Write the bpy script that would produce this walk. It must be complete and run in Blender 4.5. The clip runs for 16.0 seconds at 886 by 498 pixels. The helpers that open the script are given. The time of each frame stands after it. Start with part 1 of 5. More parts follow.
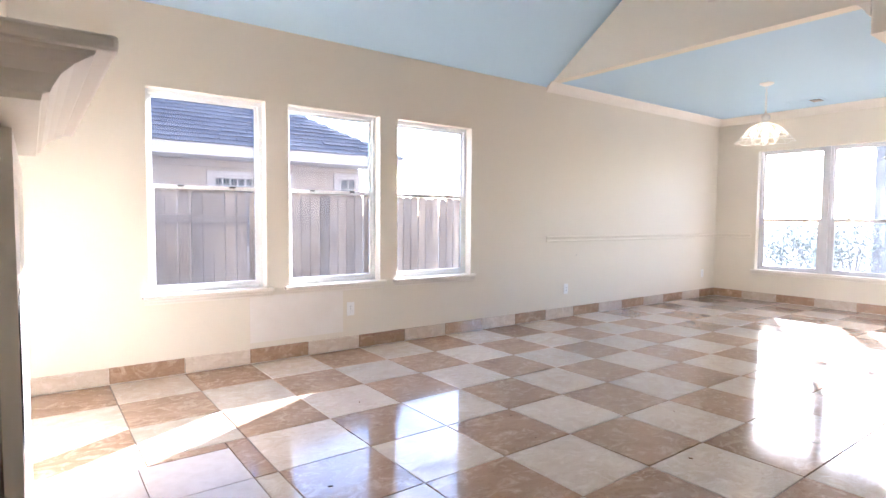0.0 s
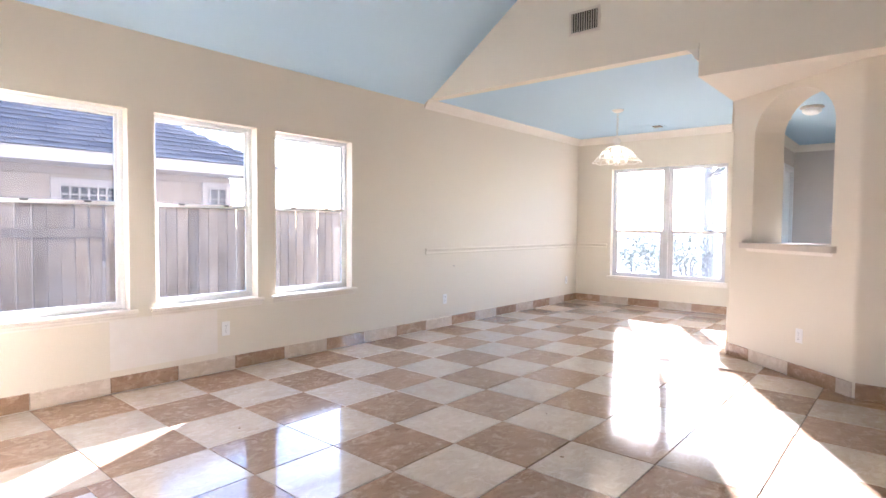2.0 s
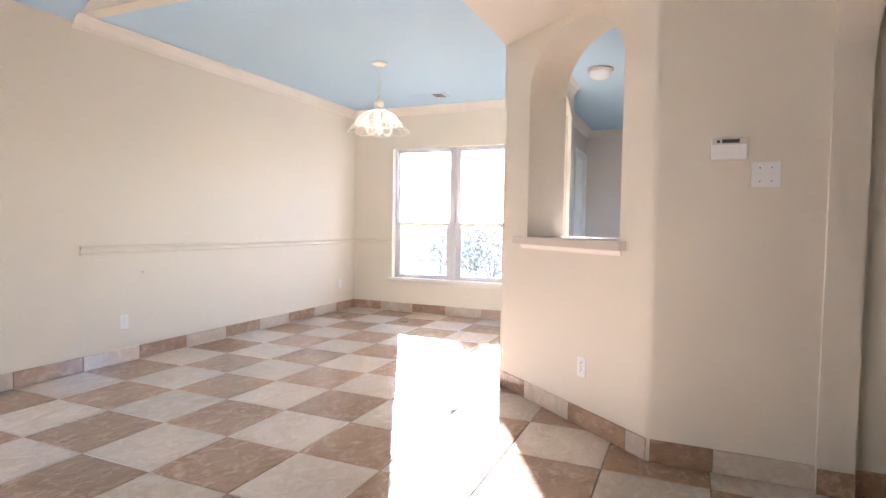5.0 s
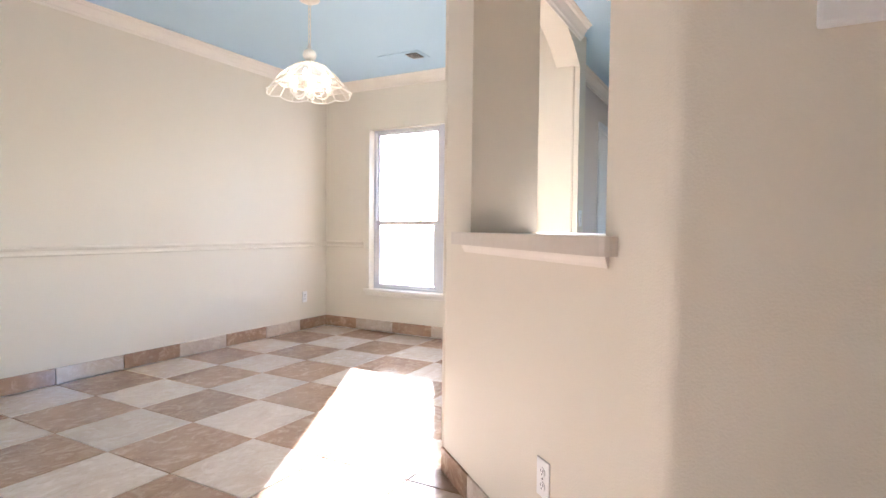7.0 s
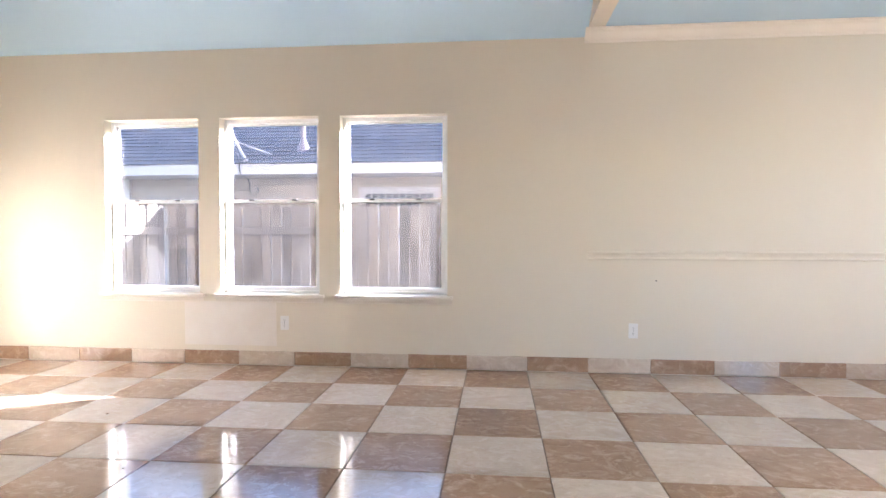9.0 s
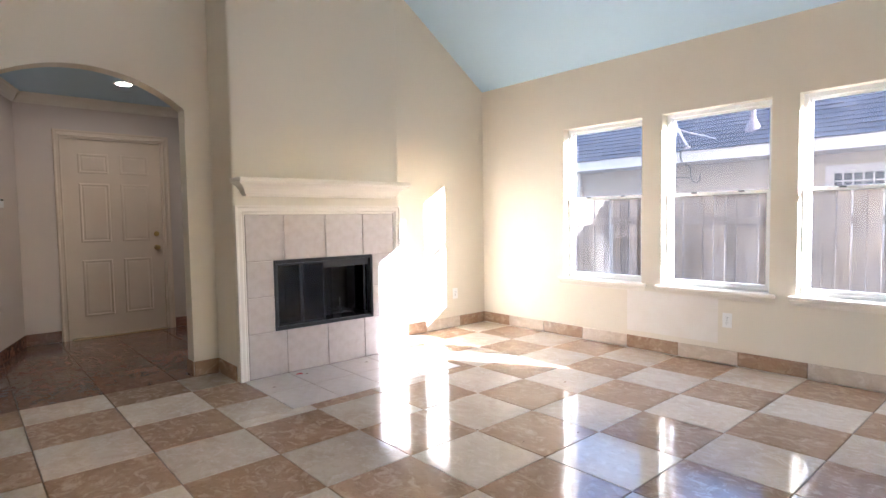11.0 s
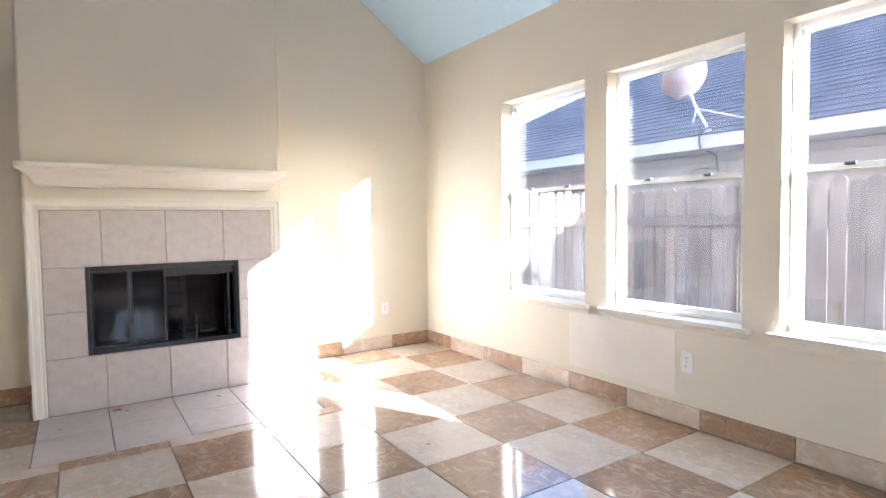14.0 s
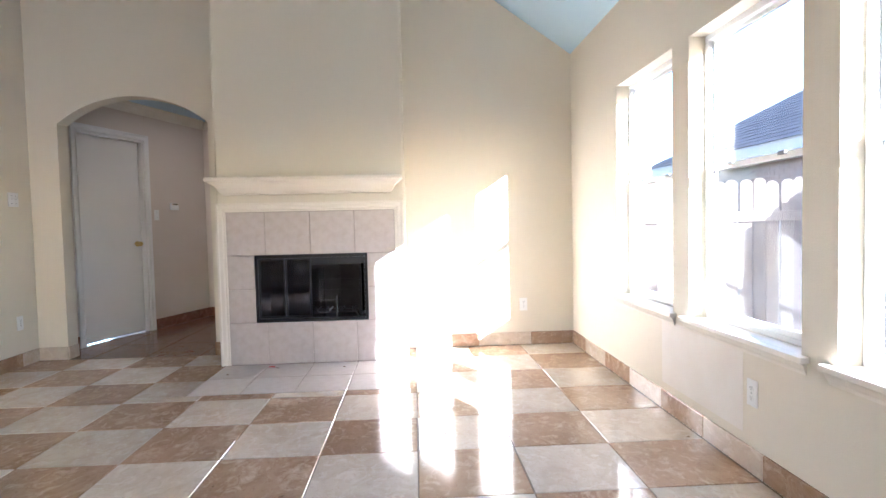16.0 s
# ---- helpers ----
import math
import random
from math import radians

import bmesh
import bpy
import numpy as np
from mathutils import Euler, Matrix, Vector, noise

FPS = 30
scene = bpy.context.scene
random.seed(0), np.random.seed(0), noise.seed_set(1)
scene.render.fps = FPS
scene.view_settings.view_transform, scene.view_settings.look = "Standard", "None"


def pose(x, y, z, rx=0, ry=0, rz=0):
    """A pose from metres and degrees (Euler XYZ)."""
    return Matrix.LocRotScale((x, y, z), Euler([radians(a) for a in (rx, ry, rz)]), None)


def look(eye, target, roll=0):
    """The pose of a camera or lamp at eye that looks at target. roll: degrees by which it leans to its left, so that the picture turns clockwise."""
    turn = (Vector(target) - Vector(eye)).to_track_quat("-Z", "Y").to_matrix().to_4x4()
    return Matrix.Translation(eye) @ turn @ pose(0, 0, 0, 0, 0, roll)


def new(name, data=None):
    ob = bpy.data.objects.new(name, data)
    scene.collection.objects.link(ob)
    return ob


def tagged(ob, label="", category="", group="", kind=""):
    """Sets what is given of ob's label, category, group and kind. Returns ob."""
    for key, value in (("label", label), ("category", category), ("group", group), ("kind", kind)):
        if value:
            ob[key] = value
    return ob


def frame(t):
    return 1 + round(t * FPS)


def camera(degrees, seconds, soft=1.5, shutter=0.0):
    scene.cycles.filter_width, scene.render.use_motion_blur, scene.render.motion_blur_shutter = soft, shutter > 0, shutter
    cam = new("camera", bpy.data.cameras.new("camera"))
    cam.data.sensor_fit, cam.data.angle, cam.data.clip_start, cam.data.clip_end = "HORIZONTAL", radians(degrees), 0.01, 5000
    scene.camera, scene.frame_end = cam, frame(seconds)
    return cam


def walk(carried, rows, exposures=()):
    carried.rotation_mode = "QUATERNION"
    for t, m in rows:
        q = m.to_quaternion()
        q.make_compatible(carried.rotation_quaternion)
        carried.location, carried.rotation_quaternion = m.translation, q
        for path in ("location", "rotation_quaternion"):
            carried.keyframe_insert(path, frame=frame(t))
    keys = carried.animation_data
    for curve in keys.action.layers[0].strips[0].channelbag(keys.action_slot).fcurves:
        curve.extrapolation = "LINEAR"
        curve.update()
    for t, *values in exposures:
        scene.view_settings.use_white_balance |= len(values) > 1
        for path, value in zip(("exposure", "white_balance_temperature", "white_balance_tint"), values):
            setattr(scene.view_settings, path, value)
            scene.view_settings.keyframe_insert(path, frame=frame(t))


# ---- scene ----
cam = camera(77.4, 16.0)
PATH = [
    (0, (0.545, -4.208, 1.13), (1.737, -2.605, 1.016), 0.5),
    (0.5, (0.529, -4.227, 1.157), (1.859, -2.738, 1.044), 0.6),
    (1, (0.512, -4.235, 1.177), (1.953, -2.852, 1.07), 0.5),
    (1.5, (0.496, -4.232, 1.195), (1.988, -2.904, 1.098), 0.6),
    (2, (0.471, -4.221, 1.194), (1.987, -2.92, 1.11), 0.5),
    (2.5, (0.491, -4.191, 1.18), (2.016, -2.899, 1.099), 0.5),
    (3, (0.727, -4.122, 1.165), (2.264, -2.845, 1.072), 0.4),
    (3.5, (1.102, -4.099, 1.162), (2.671, -2.863, 1.065), 0.4),
    (4, (1.564, -4.057, 1.15), (3.27, -3.018, 1.055), 0.7),
    (4.5, (2.011, -4.036, 1.137), (3.824, -3.196, 1.048), 0.8),
    (4.7, (2.185, -4.039, 1.143), (4.015, -3.238, 1.051), 0.9),
    (6.8, (3.987, -4.096, 1.092), (5.792, -3.238, 1.018), 1.0),
    (7, (4.07, -4.041, 1.082), (5.821, -3.077, 1.006), 0.6),
    (7.5, (4.32, -3.9, 1.088), (5.813, -2.571, 1.003), 0.5),
    (8, (4.459, -3.999, 1.111), (5.417, -2.246, 1.022), 0.1),
    (8.5, (4.497, -4.127, 1.119), (4.863, -2.163, 1.028), -0.2),
    (9, (4.409, -4.291, 1.073), (4.218, -2.301, 1.014), 0.0),
    (9.5, (4.448, -4.342, 1.133), (3.688, -2.495, 1.048), -0.5),
    (10, (4.472, -4.422, 1.157), (3.322, -2.789, 1.067), -0.6),
    (10.2, (4.453, -4.446, 1.183), (3.203, -2.887, 1.082), -0.7),
    (12.3, (4.452, -4.017, 1.129), (2.78, -2.923, 1.044), -0.9),
    (12.5, (4.447, -3.884, 1.127), (2.759, -2.815, 1.04), -1.0),
    (13, (4.468, -3.502, 1.129), (2.762, -2.463, 1.04), -1.1),
    (13.5, (4.434, -3.092, 1.116), (2.743, -2.028, 1.024), -1.0),
    (14, (4.44, -2.678, 1.112), (2.773, -1.578, 1.015), -0.8),
    (14.5, (4.443, -2.276, 1.098), (2.765, -1.193, 0.995), -0.7),
    (15, (4.487, -1.891, 1.09), (2.72, -0.961, 0.988), -1.1),
    (15.5, (4.665, -1.578, 1.042), (2.738, -1.045, 0.963), -1.1),
    (16, (4.937, -1.39, 1.082), (2.942, -1.285, 0.994), -1.3),
]
walk(cam, [(t, look(e, g, r)) for t, e, g, r in PATH], [(0, 5.36, 5190, 20), (4.5, 5.42, 5390, 22), (6.8, 5.28, 5330, 20), (8, 5.36, 5350, 20), (9, 5.38, 5370, 19), (12.5, 5.38, 5170, 16), (14, 5.38, 5120, 15), (16, 5.40, 5090, 15)])

# ---- light ----
world = bpy.data.worlds.new("sky")
scene.world = world
world.use_nodes = True
world_nodes = world.node_tree.nodes
sky = world_nodes.new("ShaderNodeTexSky")
sky.sky_type, sky.sun_disc = "NISHITA", False
SUN_DIR = Vector((0.884, 0.468, 0.298)).normalized()   # towards the low sun
sky.sun_elevation = math.asin(SUN_DIR.z)
sky.sun_rotation = math.atan2(SUN_DIR.x, SUN_DIR.y)
world.node_tree.links.new(sky.outputs[0], world_nodes["Background"].inputs[0])
world_nodes["Background"].inputs[1].default_value = 0.085
sun = new("sun", bpy.data.lights.new("sun", "SUN"))
sun.data.energy, sun.data.angle, sun.data.color = 2.3, radians(0.6), (1.0, 0.955, 0.90)
sun.matrix_world = look(SUN_DIR * 30, (0, 0, 0))

# ---- materials ----
def mat(name, colour, rough=0.6, metal=0.0, spots=0.0, spot_scale=3.0, second=None, bump=0.0, bump_scale=60.0,
        emit=0.0, alpha=1.0, coat=0.0, per_object=0.0):
    """A principled material: colour, mottled towards second, with fine relief."""
    m = bpy.data.materials.new(name)
    m.use_nodes = True
    nt = m.node_tree
    b = nt.nodes["Principled BSDF"]
    b.inputs["Base Color"].default_value = (*colour, 1)
    b.inputs["Roughness"].default_value = rough
    b.inputs["Metallic"].default_value = metal
    b.inputs["Alpha"].default_value = alpha
    b.inputs["Coat Weight"].default_value = coat
    tc = nt.nodes.new("ShaderNodeTexCoord")
    if spots or per_object:
        n = nt.nodes.new("ShaderNodeTexNoise")
        n.inputs["Scale"].default_value, n.inputs["Detail"].default_value = spot_scale, 6
        nt.links.new(tc.outputs["Object"], n.inputs["Vector"])
        mix = nt.nodes.new("ShaderNodeMix")
        mix.data_type = "RGBA"
        mix.inputs[6].default_value = (*colour, 1)
        mix.inputs[7].default_value = (*(second or [c * 0.8 for c in colour]), 1)
        ramp = nt.nodes.new("ShaderNodeMapRange")
        ramp.inputs[1].default_value, ramp.inputs[2].default_value = 0.4, 0.7
        ramp.inputs[4].default_value = spots
        nt.links.new(n.outputs[0], ramp.inputs[0])
        fac = ramp.outputs[0]
        if per_object:
            info = nt.nodes.new("ShaderNodeObjectInfo")
            add = nt.nodes.new("ShaderNodeMath")
            add.operation = "MULTIPLY_ADD"
            add.inputs[1].default_value = per_object
            nt.links.new(info.outputs["Random"], add.inputs[0])
            nt.links.new(fac, add.inputs[2])
            fac = add.outputs[0]
        nt.links.new(fac, mix.inputs[0])
        nt.links.new(mix.outputs[2], b.inputs["Base Color"])
    if bump:
        n2 = nt.nodes.new("ShaderNodeTexNoise")
        n2.inputs["Scale"].default_value, n2.inputs["Detail"].default_value = bump_scale, 3
        nt.links.new(tc.outputs["Object"], n2.inputs["Vector"])
        bp = nt.nodes.new("ShaderNodeBump")
        bp.inputs["Strength"].default_value, bp.inputs["Distance"].default_value = bump, 0.01
        nt.links.new(n2.outputs[0], bp.inputs["Height"])
        nt.links.new(bp.outputs[0], b.inputs["Normal"])
    if emit:
        b.inputs["Emission Color"].default_value = (*colour, 1)
        b.inputs["Emission Strength"].default_value = emit
    return m

def travertine(name, base, dark, pale, rough):
    """Honed and sealed travertine: clouds, veins and small pits, each tile different."""
    m = bpy.data.materials.new(name)
    m.use_nodes = True
    nt = m.node_tree
    b = nt.nodes["Principled BSDF"]
    b.inputs["Specular IOR Level"].default_value = 0.55
    L = nt.links.new
    tc, info = nt.nodes.new("ShaderNodeTexCoord"), nt.nodes.new("ShaderNodeObjectInfo")
    mul = nt.nodes.new("ShaderNodeMath"); mul.operation = "MULTIPLY"; mul.inputs[1].default_value = 57.0
    L(info.outputs["Random"], mul.inputs[0])
    comb = nt.nodes.new("ShaderNodeCombineXYZ")
    L(mul.outputs[0], comb.inputs[0]); L(mul.outputs[0], comb.inputs[1]); L(mul.outputs[0], comb.inputs[2])
    shift = nt.nodes.new("ShaderNodeVectorMath")
    L(tc.outputs["Object"], shift.inputs[0]); L(comb.outputs[0], shift.inputs[1])
    stretch = nt.nodes.new("ShaderNodeMapping")
    stretch.inputs["Scale"].default_value = (1.0, 1.3, 1.0)
    stretch.inputs["Rotation"].default_value = (0, 0, 0.35)
    L(shift.outputs[0], stretch.inputs[0])
    def noise_node(scale, detail, distort=0.0):
        n = nt.nodes.new("ShaderNodeTexNoise")
        n.inputs["Scale"].default_value, n.inputs["Detail"].default_value, n.inputs["Distortion"].default_value = scale, detail, distort
        n.inputs["Roughness"].default_value = 0.66
        L(stretch.outputs[0], n.inputs["Vector"])
        return n.outputs[0]
    def mixed(a, colour, fac, lo, hi, most):
        r = nt.nodes.new("ShaderNodeMapRange")
        r.inputs[1].default_value, r.inputs[2].default_value, r.inputs[4].default_value = lo, hi, most
        L(fac, r.inputs[0])
        x = nt.nodes.new("ShaderNodeMix"); x.data_type = "RGBA"
        if isinstance(a, tuple):
            x.inputs[6].default_value = (*a, 1)
        else:
            L(a, x.inputs[6])
        x.inputs[7].default_value = (*colour, 1)
        L(r.outputs[0], x.inputs[0])
        return x.outputs[2]
    c = mixed(base, dark, noise_node(4.5, 10, 0.9), 0.40, 0.66, 0.75)
    c = mixed(c, pale, noise_node(9.0, 11, 1.4), 0.50, 0.66, 0.8)
    c = mixed(c, dark, noise_node(26.0, 8, 0.8), 0.54, 0.68, 0.6)
    c = mixed(c, [v * 0.6 for v in dark], noise_node(75.0, 4, 0.3), 0.66, 0.74, 0.55)
    hsv = nt.nodes.new("ShaderNodeHueSaturation")
    vary = nt.nodes.new("ShaderNodeMapRange")
    vary.inputs[3].default_value, vary.inputs[4].default_value = 0.88, 1.1
    L(info.outputs["Random"], vary.inputs[0]); L(vary.outputs[0], hsv.inputs["Value"]); L(c, hsv.inputs["Color"])
    L(hsv.outputs[0], b.inputs["Base Color"])
    rr = nt.nodes.new("ShaderNodeMapRange")
    rr.inputs[1].default_value, rr.inputs[2].default_value = 0.35, 0.7
    rr.inputs[3].default_value, rr.inputs[4].default_value = rough, rough + 0.10
    L(noise_node(14.0, 5), rr.inputs[0]); L(rr.outputs[0], b.inputs["Roughness"])
    bp = nt.nodes.new("ShaderNodeBump")
    bp.inputs["Strength"].default_value, bp.inputs["Distance"].default_value = 0.05, 0.004
    L(noise_node(7.0, 2), bp.inputs["Height"]); L(bp.outputs[0], b.inputs["Normal"])
    return m

def glass(name, dust):
    """Window glass with a film of dust that catches the light."""
    m = bpy.data.materials.new(name)
    m.use_nodes = True
    nt = m.node_tree
    nt.nodes.remove(nt.nodes["Principled BSDF"])
    out = nt.nodes["Material Output"]
    L = nt.links.new
    clear, gloss, film = (nt.nodes.new("ShaderNodeBsdf" + k) for k in ("Transparent", "Glossy", "Translucent"))
    clear.inputs[0].default_value = (0.58, 0.59, 0.60, 1)
    gloss.inputs["Roughness"].default_value = 0.02
    film.inputs[0].default_value = (0.9, 0.9, 0.92, 1)
    lay = nt.nodes.new("ShaderNodeLayerWeight"); lay.inputs[0].default_value = 0.5
    power = nt.nodes.new("ShaderNodeMath"); power.operation = "POWER"; power.inputs[1].default_value = 5.0
    fres = nt.nodes.new("ShaderNodeMapRange"); fres.inputs[3].default_value, fres.inputs[4].default_value = 0.03, 0.7
    L(lay.outputs["Facing"], power.inputs[0]); L(power.outputs[0], fres.inputs[0])
    m1, m2 = nt.nodes.new("ShaderNodeMixShader"), nt.nodes.new("ShaderNodeMixShader")
    tc, n = nt.nodes.new("ShaderNodeTexCoord"), nt.nodes.new("ShaderNodeTexNoise")
    n.inputs["Scale"].default_value, n.inputs["Detail"].default_value = 5.0, 7
    L(tc.outputs["Object"], n.inputs["Vector"])
    r = nt.nodes.new("ShaderNodeMapRange")
    r.inputs[1].default_value, r.inputs[2].default_value, r.inputs[3].default_value, r.inputs[4].default_value = 0.35, 0.75, dust * 0.4, dust
    L(n.outputs[0], r.inputs[0])
    L(r.outputs[0], m1.inputs[0]); L(clear.outputs[0], m1.inputs[1]); L(film.outputs[0], m1.inputs[2])
    L(fres.outputs[0], m2.inputs[0]); L(m1.outputs[0], m2.inputs[1]); L(gloss.outputs[0], m2.inputs[2])
    L(m2.outputs[0], out.inputs[0])
    return m

M_WALL = mat("cream_paint", (0.74, 0.675, 0.55), 0.62, spots=0.25, spot_scale=0.8, second=(0.71, 0.645, 0.52), bump=0.15, bump_scale=170)
M_PATCH = mat("pale_paint_patch", (0.785, 0.735, 0.665), 0.6, spots=0.8, spot_scale=5, second=(0.75, 0.685, 0.60), bump=0.1, bump_scale=170)
# Foyer and kitchen walls: slightly darker and less yellow than the cream.
M_TAUPE = mat("taupe_wall", (0.67, 0.585, 0.515), 0.62, spots=0.25, spot_scale=0.8, second=(0.64, 0.555, 0.485), bump=0.10, bump_scale=170)
M_CEIL = mat("blue_ceiling_paint", (0.50, 0.66, 0.765), 0.75, spots=0.25, spot_scale=0.7, second=(0.48, 0.63, 0.74), bump=0.15, bump_scale=120)
M_TRIM = mat("white_gloss_trim", (0.80, 0.74, 0.64), 0.38, spots=0.3, spot_scale=4, second=(0.74, 0.67, 0.56), bump=0.02, bump_scale=30)
M_LIGHT = travertine("ivory_travertine", (0.64, 0.54, 0.43), (0.52, 0.41, 0.305), (0.72, 0.63, 0.53), 0.06)
M_DARK = travertine("walnut_travertine", (0.395, 0.262, 0.168), (0.28, 0.172, 0.102), (0.56, 0.42, 0.30), 0.06)
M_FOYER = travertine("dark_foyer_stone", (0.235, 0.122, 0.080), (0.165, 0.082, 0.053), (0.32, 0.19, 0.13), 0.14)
M_GROUT = mat("brown_grout", (0.20, 0.145, 0.105), 0.9, spots=0.6, spot_scale=25, bump=0.2, bump_scale=300)
M_FTILE = mat("grey_ceramic_tile", (0.58, 0.51, 0.46), 0.32, spots=0.7, spot_scale=16, second=(0.50, 0.42, 0.36), bump=0.04, bump_scale=40, per_object=0.25)
M_FGROUT = mat("pale_grout", (0.42, 0.36, 0.30), 0.9, spots=0.4, spot_scale=30)
M_DOOR = mat("white_door_paint", (0.80, 0.78, 0.76), 0.4, spots=0.3, spot_scale=2, second=(0.75, 0.73, 0.71), bump=0.03, bump_scale=25)
M_FDOOR = mat("cream_door_paint", (0.78, 0.66, 0.52), 0.42, spots=0.3, spot_scale=2, bump=0.03, bump_scale=25)
M_FRAME = mat("white_aluminium", (0.80, 0.80, 0.78), 0.35, spots=0.35, spot_scale=8, second=(0.70, 0.69, 0.66))
M_GLASS = glass("window_glass", 0.012)
M_PLATE = mat("white_plastic", (0.82, 0.81, 0.78), 0.35)
# Greyer copy of the frame colour: backlit shade put into the dining bars.
M_FRAME2 = mat("shaded_aluminium", (0.62, 0.62, 0.63), 0.4, spots=0.4, spot_scale=8, second=(0.54, 0.54, 0.54))
M_SLOT = mat("dark_slot", (0.05, 0.05, 0.05), 0.6)
M_BLACK = mat("black_metal", (0.010, 0.011, 0.014), 0.32, metal=0.3, spots=0.4, spot_scale=9, second=(0.02, 0.021, 0.025))
M_SOOT = mat("sooty_firebrick", (0.055, 0.05, 0.048), 0.85, spots=0.7, spot_scale=7, second=(0.02, 0.018, 0.018), bump=0.15, bump_scale=25)
M_DGLASS = mat("smoked_glass", (0.010, 0.011, 0.016), 0.05, alpha=0.75)
M_DGLASS.node_tree.nodes["Principled BSDF"].inputs["Specular IOR Level"].default_value = 0.25
M_MESH = mat("fire_curtain", (0.022, 0.022, 0.025), 0.6, metal=0.3, alpha=0.6)
M_STEEL = mat("worn_steel", (0.10, 0.10, 0.10), 0.45, metal=0.8, spots=0.5, spot_scale=20)
M_BRASS = mat("aged_brass", (0.62, 0.45, 0.20), 0.28, metal=1.0, spots=0.5, spot_scale=30, second=(0.40, 0.28, 0.12))
M_COUNTER = mat("taupe_laminate", (0.62, 0.55, 0.46), 0.28, spots=0.5, spot_scale=30, second=(0.57, 0.50, 0.41))
M_VENT = mat("vent_enamel", (0.66, 0.58, 0.48), 0.45)
M_LWHITE = mat("white_lamp_metal", (0.82, 0.78, 0.70), 0.35)
M_LGLASS = mat("lamp_glass", (0.95, 0.90, 0.80), 0.12, alpha=0.05)
M_LFROST = mat("frosted_lamp_glass", (0.95, 0.88, 0.76), 0.35, alpha=0.24)
M_BULB = mat("lit_bulb", (1.0, 0.80, 0.52), 0.3, emit=1.2)
M_CAN = mat("lit_downlight", (1.0, 0.84, 0.62), 0.3, emit=4.0)
M_RED = mat("red_plastic", (0.55, 0.03, 0.05), 0.4)
M_LEAFDRY = mat("dry_leaf", (0.22, 0.13, 0.07), 0.8)
def cedar(name, base, dark, pale):
    """Weathered boards: streaks along the grain, knots of stain, each board its own tone."""
    m = bpy.data.materials.new(name)
    m.use_nodes = True
    nt = m.node_tree
    b = nt.nodes["Principled BSDF"]
    b.inputs["Roughness"].default_value = 0.85
    L = nt.links.new
    tc, info = nt.nodes.new("ShaderNodeTexCoord"), nt.nodes.new("ShaderNodeObjectInfo")
    off = nt.nodes.new("ShaderNodeVectorMath"); off.operation = "MULTIPLY_ADD"
    off.inputs[1].default_value = (1, 1, 1)
    comb = nt.nodes.new("ShaderNodeCombineXYZ")
    mul = nt.nodes.new("ShaderNodeMath"); mul.operation = "MULTIPLY"; mul.inputs[1].default_value = 31.0
    L(info.outputs["Random"], mul.inputs[0])
    for i in range(3):
        L(mul.outputs[0], comb.inputs[i])
    L(tc.outputs["Object"], off.inputs[0]); L(comb.outputs[0], off.inputs[2])
    mp = nt.nodes.new("ShaderNodeMapping"); mp.inputs["Scale"].default_value = (1, 1, 0.06)
    L(off.outputs[0], mp.inputs[0])
    n1, n2 = nt.nodes.new("ShaderNodeTexNoise"), nt.nodes.new("ShaderNodeTexNoise")
    n1.inputs["Scale"].default_value, n1.inputs["Detail"].default_value = 45, 5
    n2.inputs["Scale"].default_value, n2.inputs["Detail"].default_value = 3, 6
    L(mp.outputs[0], n1.inputs["Vector"]); L(off.outputs[0], n2.inputs["Vector"])
    c = None
    for n, colour, lo, hi, most in ((n1, dark, 0.42, 0.66, 0.8), (n2, pale, 0.48, 0.72, 0.7)):
        r = nt.nodes.new("ShaderNodeMapRange")
        r.inputs[1].default_value, r.inputs[2].default_value, r.inputs[4].default_value = lo, hi, most
        L(n.outputs[0], r.inputs[0])
        x = nt.nodes.new("ShaderNodeMix"); x.data_type = "RGBA"
        x.inputs[7].default_value = (*colour, 1)
        if c is None:
            x.inputs[6].default_value = (*base, 1)
        else:
            L(c, x.inputs[6])
        L(r.outputs[0], x.inputs[0])
        c = x.outputs[2]
    hsv = nt.nodes.new("ShaderNodeHueSaturation")
    v = nt.nodes.new("ShaderNodeMapRange"); v.inputs[3].default_value, v.inputs[4].default_value = 0.6, 1.3
    L(info.outputs["Random"], v.inputs[0]); L(v.outputs[0], hsv.inputs["Value"]); L(c, hsv.inputs["Color"])
    L(hsv.outputs[0], b.inputs["Base Color"])
    bp = nt.nodes.new("ShaderNodeBump"); bp.inputs["Strength"].default_value, bp.inputs["Distance"].default_value = 0.5, 0.004
    L(n1.outputs[0], bp.inputs["Height"]); L(bp.outputs[0], b.inputs["Normal"])
    return m
M_FENCE = cedar("weathered_cedar", (0.195, 0.150, 0.112), (0.078, 0.057, 0.042), (0.28, 0.225, 0.175))
M_SHINGLE = mat("slate_shingle", (0.024, 0.027, 0.044), 0.85, spots=0.8, spot_scale=2.5, second=(0.042, 0.045, 0.062), bump=0.5, bump_scale=150)
M_SIDING = mat("beige_siding", (0.37, 0.30, 0.25), 0.7, spots=0.3, spot_scale=2, bump=0.05, bump_scale=30)
M_FASCIA = mat("fascia_paint", (0.48, 0.44, 0.43), 0.6, spots=0.4, spot_scale=3)
M_HOUSEGLASS = mat("dark_house_glass", (0.05, 0.055, 0.07), 0.08)
M_PIPE = mat("grey_vent_pipe", (0.21, 0.155, 0.15), 0.5, spots=0.4, spot_scale=15)
